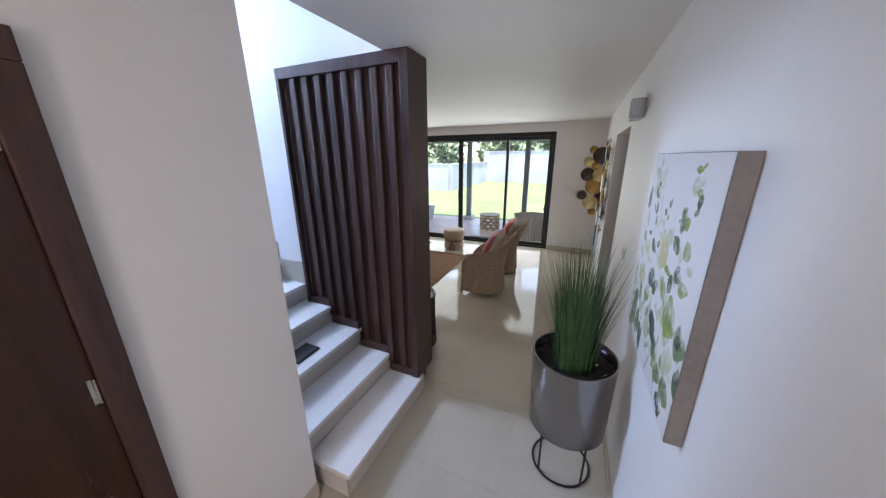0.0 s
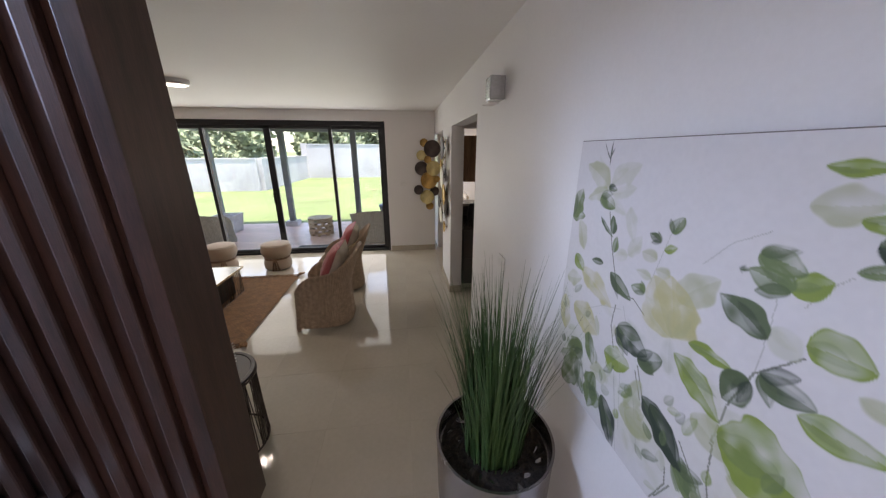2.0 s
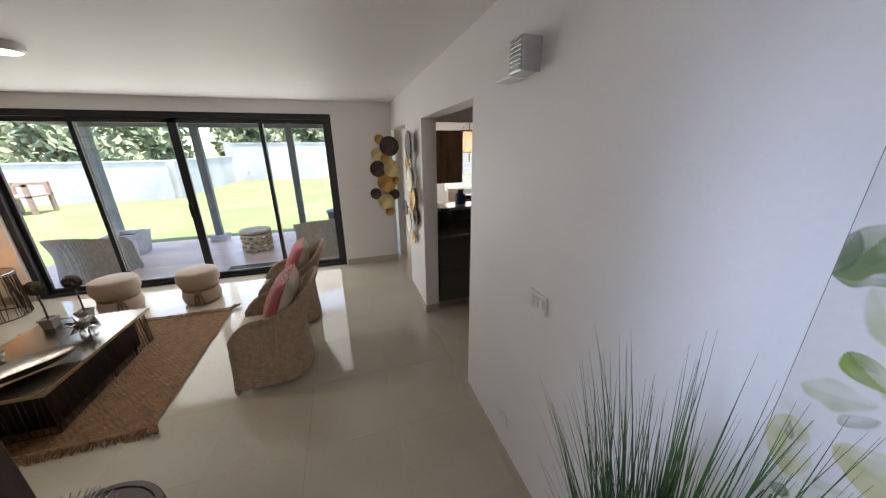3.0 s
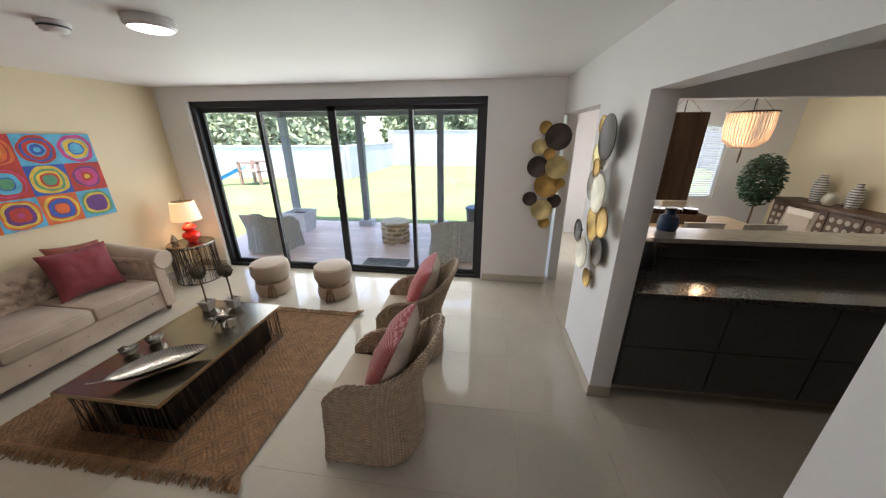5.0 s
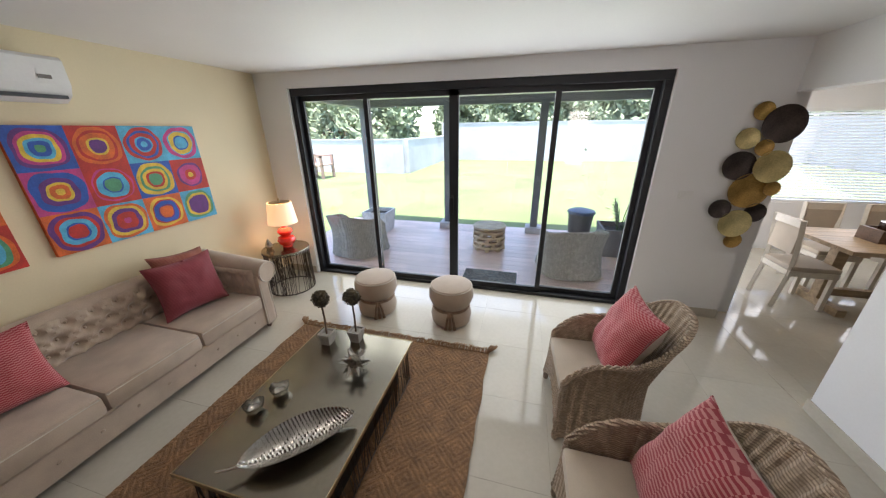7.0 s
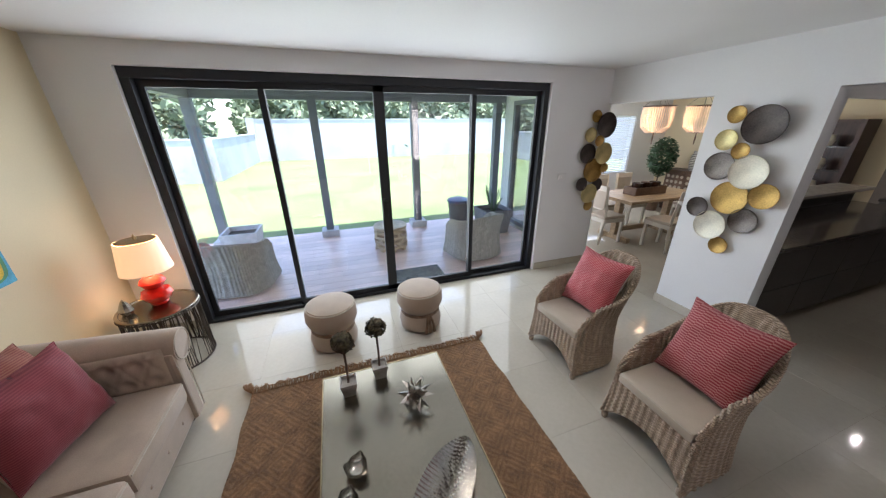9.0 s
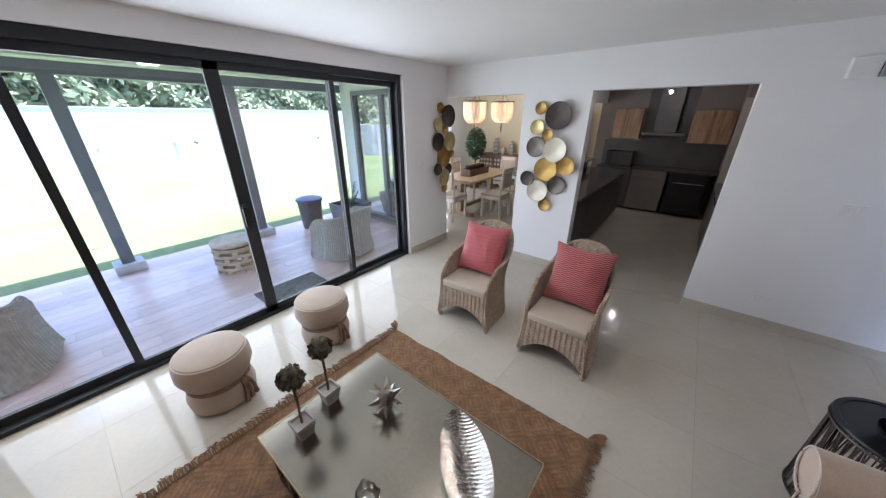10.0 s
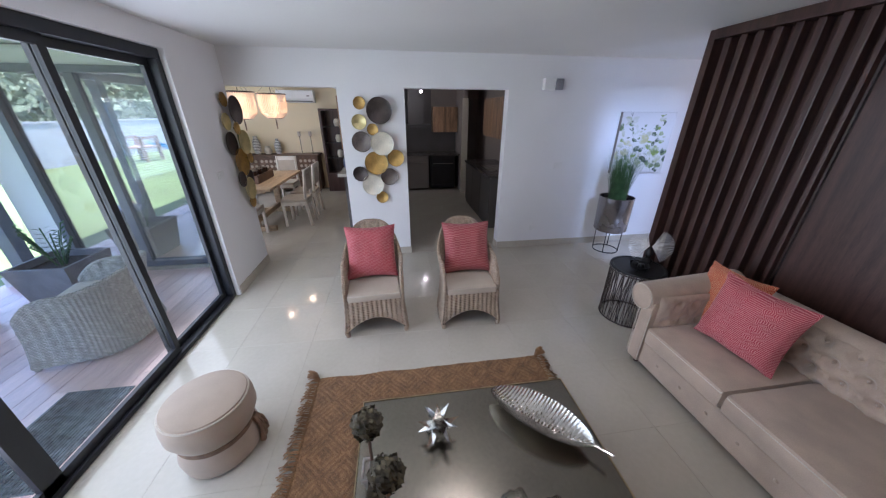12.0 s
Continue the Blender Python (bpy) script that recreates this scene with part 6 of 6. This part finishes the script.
part("body", lathe([(0.0, 0.0), (0.07, 0.0), (0.08, 0.05), (0.07, 0.12), (0.04, 0.14), (0.04, 0.17), (0.0, 0.17)], 24), BLUEPLAST, ob, smooth=True)
part("lid", lathe([(0.0, 0.171), (0.045, 0.171), (0.045, 0.19), (0.0, 0.195)], 20), BLACK, ob)

# ---- patio and garden ----
PZ = -0.05
structure("ground", boxes(((-150, 10.42, -0.6), (150, 400, -0.12)), ((-150, 7.3, -0.6), (-4.75, 10.42, -0.12)), ((5.6, -60, -0.6), (150, 10.42, -0.12)), ((-150, -60, -0.6), (-4.75, 7.3, -0.12))), LAWN)
structure("patio_bed", boxes(((-4.75, 7.66, -0.5), (1.1, 10.42, PZ - 0.003))), GROUT)
structure("patio_ceiling", boxes(((-4.6, 7.66, 2.42), (1.6, 10.6, 2.55))), CEIL)
structure("patio_beam", boxes(((-4.4, 10.1, 2.25), (1.2, 10.26, 2.375)), ((-4.22, 7.66, 2.25), (-4.06, 10.1, 2.375)), ((-4.6, 10.55, 2.36), (1.6, 10.62, 2.56))), COLUMN)
structure("house_roof", boxes(((-6, -3, 5.35), (7, 7.6, 5.6)), ((-4.24, 7.66, 2.55), (1.3, 7.7, 5.35)), ((-4.4, 7.50, 2.9), (1.3, 7.66, 5.35))), WALL)


def patio_column(x, label="grey patio column on a pale square plinth"):
    ob = thing("patio_column", (x, 10.18, PZ), label, "column", "patio columns")
    part("shaft", boxes(((-0.065, -0.065, 0.12), (0.065, 0.065, 2.30)), bevel=0.004), COLUMN, ob)
    part("plinth", boxes(((-0.15, -0.15, 0.0), (0.15, 0.15, 0.12)), bevel=0.008), PLINTH, ob)
    return ob


for x in (-4.14, -2.44, -0.74, 0.96):
    patio_column(x)


def planter_box(at, w, d, h, label, mat=PLINTH):
    ob = thing("planter_box", at, label, "planter")
    b3 = bmesh.new()
    t = 0.03
    for lo, hi in (((-w / 2, -d / 2), (w / 2, -d / 2 + t)), ((-w / 2, d / 2 - t), (w / 2, d / 2)), ((-w / 2, -d / 2 + t), (-w / 2 + t, d / 2 - t)), ((w / 2 - t, -d / 2 + t), (w / 2, d / 2 - t))):
        q = [(lo[0], lo[1]), (hi[0], lo[1]), (hi[0], hi[1]), (lo[0], hi[1])]
        low = [b3.verts.new((a * 0.8, b * 0.8, 0)) for a, b in q]
        top = [b3.verts.new((a, b, h)) for a, b in q]
        b3.faces.new(low[::-1]), b3.faces.new(top)
        for i in range(4):
            b3.faces.new((low[i], low[(i + 1) % 4], top[(i + 1) % 4], top[i]))
    part("box", b3, mat, ob)
    part("soil", boxes(((-w / 2 + t, -d / 2 + t, h - 0.09), (w / 2 - t, d / 2 - t, h - 0.07))), SOIL, ob)
    return ob


planter_box((-3.72, 9.62, PZ), 0.5, 0.5, 0.42, "pale square planter box on the patio")
pb = planter_box((0.52, 9.35, PZ), 0.55, 0.55, 0.45, "grey planter box, darkened for its shaded sides, with leafy plant", PLANTERGREY)
b3 = bmesh.new()
for k in range(9):
    q, ln = random.uniform(0, 6.28), random.uniform(0.2, 0.5)
    tip = Vector((0.16 * math.cos(q), 0.16 * math.sin(q), 0.38 + ln))
    base = Vector((0.03 * math.cos(q), 0.03 * math.sin(q), 0.36))
    tube([base, base.lerp(tip, 0.5) + Vector((0, 0, 0.05)), tip], 0.006, b3, n=5)
    for i in range(7):
        c = base.lerp(tip, 0.3 + i * 0.11)
        for s in (-1, 1):
            a = Vector((-math.sin(q) * s, math.cos(q) * s, 0.4)) * 0.07
            b = Vector((math.cos(q), math.sin(q), 0)) * 0.014
            b3.faces.new([b3.verts.new(c + v) for v in (Vector((0, 0, 0)), a * 0.5 - b, a, a * 0.5 + b)])
part("plant", b3, LEAF, pb, "thin stems with paired leaves")

bin_ = thing("rubbish_bin", (0.04, 9.90, PZ), "dark blue plastic bin with lid on the patio", "bin")
part("body", lathe([(0.0, 0.0), (0.17, 0.0), (0.21, 0.50), (0.0, 0.50)], 28), GREYPLAST, bin_)
part("lid", lathe([(0.0, 0.58), (0.12, 0.57), (0.22, 0.54), (0.235, 0.50), (0.215, 0.49)], 28), BLUEPLAST, bin_, "blue lid", smooth=True)
dr = thing("drum_table", (-1.48, 9.15, PZ), "round wooden drum table of stacked blocks on the patio", "outdoor table")
part("tabletop", lathe([(0.0, 0.36), (0.27, 0.36), (0.275, 0.38), (0.27, 0.40), (0.0, 0.40)], 36), DRUMWOOD, dr)
for lvl in range(4):
    part("ring", lathe([(0.2, 0.04 + lvl * 0.085), (0.262, 0.04 + lvl * 0.085), (0.265, 0.06 + lvl * 0.085), (0.262, 0.08 + lvl * 0.085), (0.2, 0.08 + lvl * 0.085), (0.2, 0.04 + lvl * 0.085)], 36), DRUMWOOD, dr)
    for k in range(8):
        q = radians(k * 45 + lvl * 22.5)
        bb = part("block", boxes(((-0.035, -0.03, 0.0), (0.035, 0.03, 0.0445 if lvl else 0.04))), DRUMWOOD, dr)
        bb.matrix_basis = pose(0.235 * math.cos(q), 0.235 * math.sin(q), -0.0045 + lvl * 0.085 if lvl else 0.0, 0, 0, math.degrees(q))
mt = thing("doormat", (-1.335, 7.99, PZ), "dark ribbed doormat on the patio outside the glass door", "doormat")
b3 = boxes(((-0.36, -0.22, 0.0), (0.36, 0.22, 0.008)))
for k in range(20):
    box(b3, (-0.35, -0.21 + k * 0.0212, 0.008), (0.35, -0.199 + k * 0.0212, 0.014))
part("mat", b3, MATRIB, mt)
wicker_chair((-3.55, 8.42, PZ), 172, "grey weathered wicker tub chair on the patio", GREYWICKER, "patio wicker chairs", low=True)
wicker_chair((-0.28, 8.40, PZ), 190, "grey weathered wicker tub chair on the patio beside the planter", GREYWICKER, "patio wicker chairs", low=True)

# garden walls, playset and trees
gw = structure("garden_wall", boxes(((-40, 18.3, -0.3), (-6.6, 18.5, 1.40)), ((-6.6, 18.5, -0.3), (-6.4, 25.9, 1.40)), ((-6.6, 26, -0.3), (14, 26.2, 2.2)), ((-6.7, 25.9, -0.3), (-6.3, 26.0, 2.3)), ((14, 7, -0.3), (14.2, 26.2, 2.2)),
                                        ((-40, 18.27, 1.40), (-6.6, 18.53, 1.46)), ((-6.63, 18.53, 1.40), (-6.37, 25.9, 1.46)), ((-6.4, 25.97, 2.2), (14, 26.23, 2.26))), GARDENWALL)
ps = thing("playset", (-10.3, 15.9, -0.12), "wooden climbing frame with a blue slide on the lawn", "playset")
for x in (0, 0.9):
    for y in (0, 0.8):
        part("post", boxes(((x - 0.05, y - 0.05, 0), (x + 0.05, y + 0.05, 1.0))), PLAYWOOD, ps)
part("deck", boxes(((-0.05, -0.05, 0.55), (0.95, 0.85, 0.6)), ((-0.05, -0.05, 0.9), (0.95, 0.0, 0.98)), ((-0.05, 0.8, 0.9), (0.95, 0.85, 0.98))), PLAYWOOD, ps)
b3 = bmesh.new()
surface(lambda u, v: (-0.05 - 1.1 * u, -0.7 * u + 0.05 + 0.4 * v, 0.62 * (1 - u) ** 1.1 + 0.05 + 0.1 * abs(2 * v - 1) ** 3), 14, 8, b3)
bmesh.ops.solidify(b3, geom=b3.faces[:], thickness=0.02)
part("slide", b3, CYAN, ps, "blue plastic slide")


def leaf_bank(name, x0, x1, y, z0, z1, n, size, label):
    rng = np.random.default_rng(7 + int(abs(x0)))
    c = np.empty((n, 3))
    c[:, 0] = rng.uniform(x0, x1, n)
    top = z1 + 0.9 * np.sin(c[:, 0] * 0.9) + 0.5 * np.sin(c[:, 0] * 2.3 + 1)
    t = rng.random(n)
    c[:, 2] = z0 + (top - z0) * t
    c[:, 1] = y + t * 5 + rng.normal(0, 0.7, n) + 0.8 * np.sin(c[:, 0] * 1.7 + c[:, 2] * 2)
    a = rng.normal(size=(n, 3))
    a /= np.linalg.norm(a, axis=1)[:, None]
    b = np.cross(a, rng.normal(size=(n, 3)))
    b /= np.linalg.norm(b, axis=1)[:, None]
    s = size * rng.uniform(0.6, 1.3, n)[:, None]
    v = np.stack([c - a * s, c - b * s * 0.45, c + a * s, c + b * s * 0.45], 1).reshape(-1, 3)
    me = bpy.data.meshes.new(name)
    me.from_pydata(v.tolist(), [], np.arange(4 * n).reshape(-1, 4).tolist())
    me.materials.append(TREES)
    ob = new(name, me)
    return tagged(ob, label=label, category="trees", kind="stuff")


leaf_bank("hedge", -42, -7.6, 21.5, 0.5, 6.5, 70000, 0.22, "leafy green bushes behind the garden wall")
leaf_bank("hedge", -8, 26, 28.5, 0.5, 7.0, 70000, 0.26, "leafy green bushes behind the white wall")
b3 = bmesh.new()
for k in range(60):
    x, y = random.uniform(-5, 8), random.uniform(11.5, 24)
    for j in range(3):
        c = Vector((x + random.uniform(-0.1, 0.1), y + random.uniform(-0.1, 0.1), -0.11))
        b3.faces.new([b3.verts.new(c + Vector(v) * 0.06) for v in ((-1, 0, 0.1), (0, -0.5, 0.3), (1, 0, 0.15), (0, 0.6, 0.35))])
tagged(part("fallen_leaves", b3, PLAYWOOD), label="dry fallen leaves scattered on the lawn", category="leaves", kind="stuff")

# ---- floor and deck tiles ----


def tiles(parent_name, x_lines, y_lines, keep, mat, z, gap, thick, name="tile"):
    parent = tagged(new(parent_name), kind="structure")
    store = {}
    for x0, x1 in zip(x_lines, x_lines[1:]):
        for y0, y1 in zip(y_lines, y_lines[1:]):
            for a0, a1, b0, b1 in keep(x0, x1, y0, y1):
                w, d = a1 - a0, b1 - b0
                if w < 0.02 or d < 0.02:
                    continue
                key = (round(w, 3), round(d, 3))
                if key not in store:
                    bt = bmesh.new()
                    hw, hd, e = w / 2 - gap, d / 2 - gap, gap
                    lo = [bt.verts.new((sx * hw, sy * hd, -thick)) for sx, sy in ((-1, -1), (1, -1), (1, 1), (-1, 1))]
                    mid = [bt.verts.new((sx * hw, sy * hd, -e)) for sx, sy in ((-1, -1), (1, -1), (1, 1), (-1, 1))]
                    hi = [bt.verts.new((sx * (hw - e), sy * (hd - e), 0)) for sx, sy in ((-1, -1), (1, -1), (1, 1), (-1, 1))]
                    bt.faces.new(hi)
                    for p, q in ((lo, mid), (mid, hi)):
                        for i in range(4):
                            bt.faces.new((p[i], p[(i + 1) % 4], q[(i + 1) % 4], q[i]))
                    me = bpy.data.meshes.new(name)
                    bt.to_mesh(me)
                    bt.free()
                    me.materials.append(mat)
                    store[key] = me
                ob = new(name, store[key])
                ob.location = ((a0 + a1) / 2, (b0 + b1) / 2, z)
                ob.parent = parent
    return parent


def clip_to(rects):
    def keep(x0, x1, y0, y1):
        for a0, b0, a1, b1 in rects:
            p0, p1, q0, q1 = max(x0, a0), min(x1, a1), max(y0, b0), min(y1, b1)
            if p1 > p0 and q1 > q0:
                yield p0, p1, q0, q1
    return keep


FX = [0.445 + 0.575 * k for k in range(-9, 10)]
FY = [3.0 + 0.592 * k for k in range(-8, 13)]
tiles("floor", FX, FY, clip_to([(-4.09, 3.10, 1.03, 7.51), (-0.48, -1.5, 1.03, 3.10), (1.03, 4.337, 1.18, 5.60), (1.03, 6.36, 1.18, 7.66), (1.18, 3.6, 5.4, 7.66), (1.22, 7.66, 5.4, 9.95)]), TILE, 0.0, 0.0004, 0.011)
DX = [-4.75 + 0.98 * k for k in range(0, 8)]
DY = [7.66 + 0.162 * k for k in range(0, 18)]


def deck_keep(x0, x1, y0, y1):
    row = round((y0 - 7.66) / 0.162)
    s = (row * 0.37) % 0.98
    for a, b in ((x0 - s, x1 - s),):
        p0, p1, q1 = max(a, -4.75), min(b, 1.1), min(y1, 10.42)
        if p1 > p0 and q1 > y0:
            yield p0, p1, y0, q1


tiles("patio_floor", DX, DY, deck_keep, DECK, PZ, 0.0015, 0.011, "deck_tile")
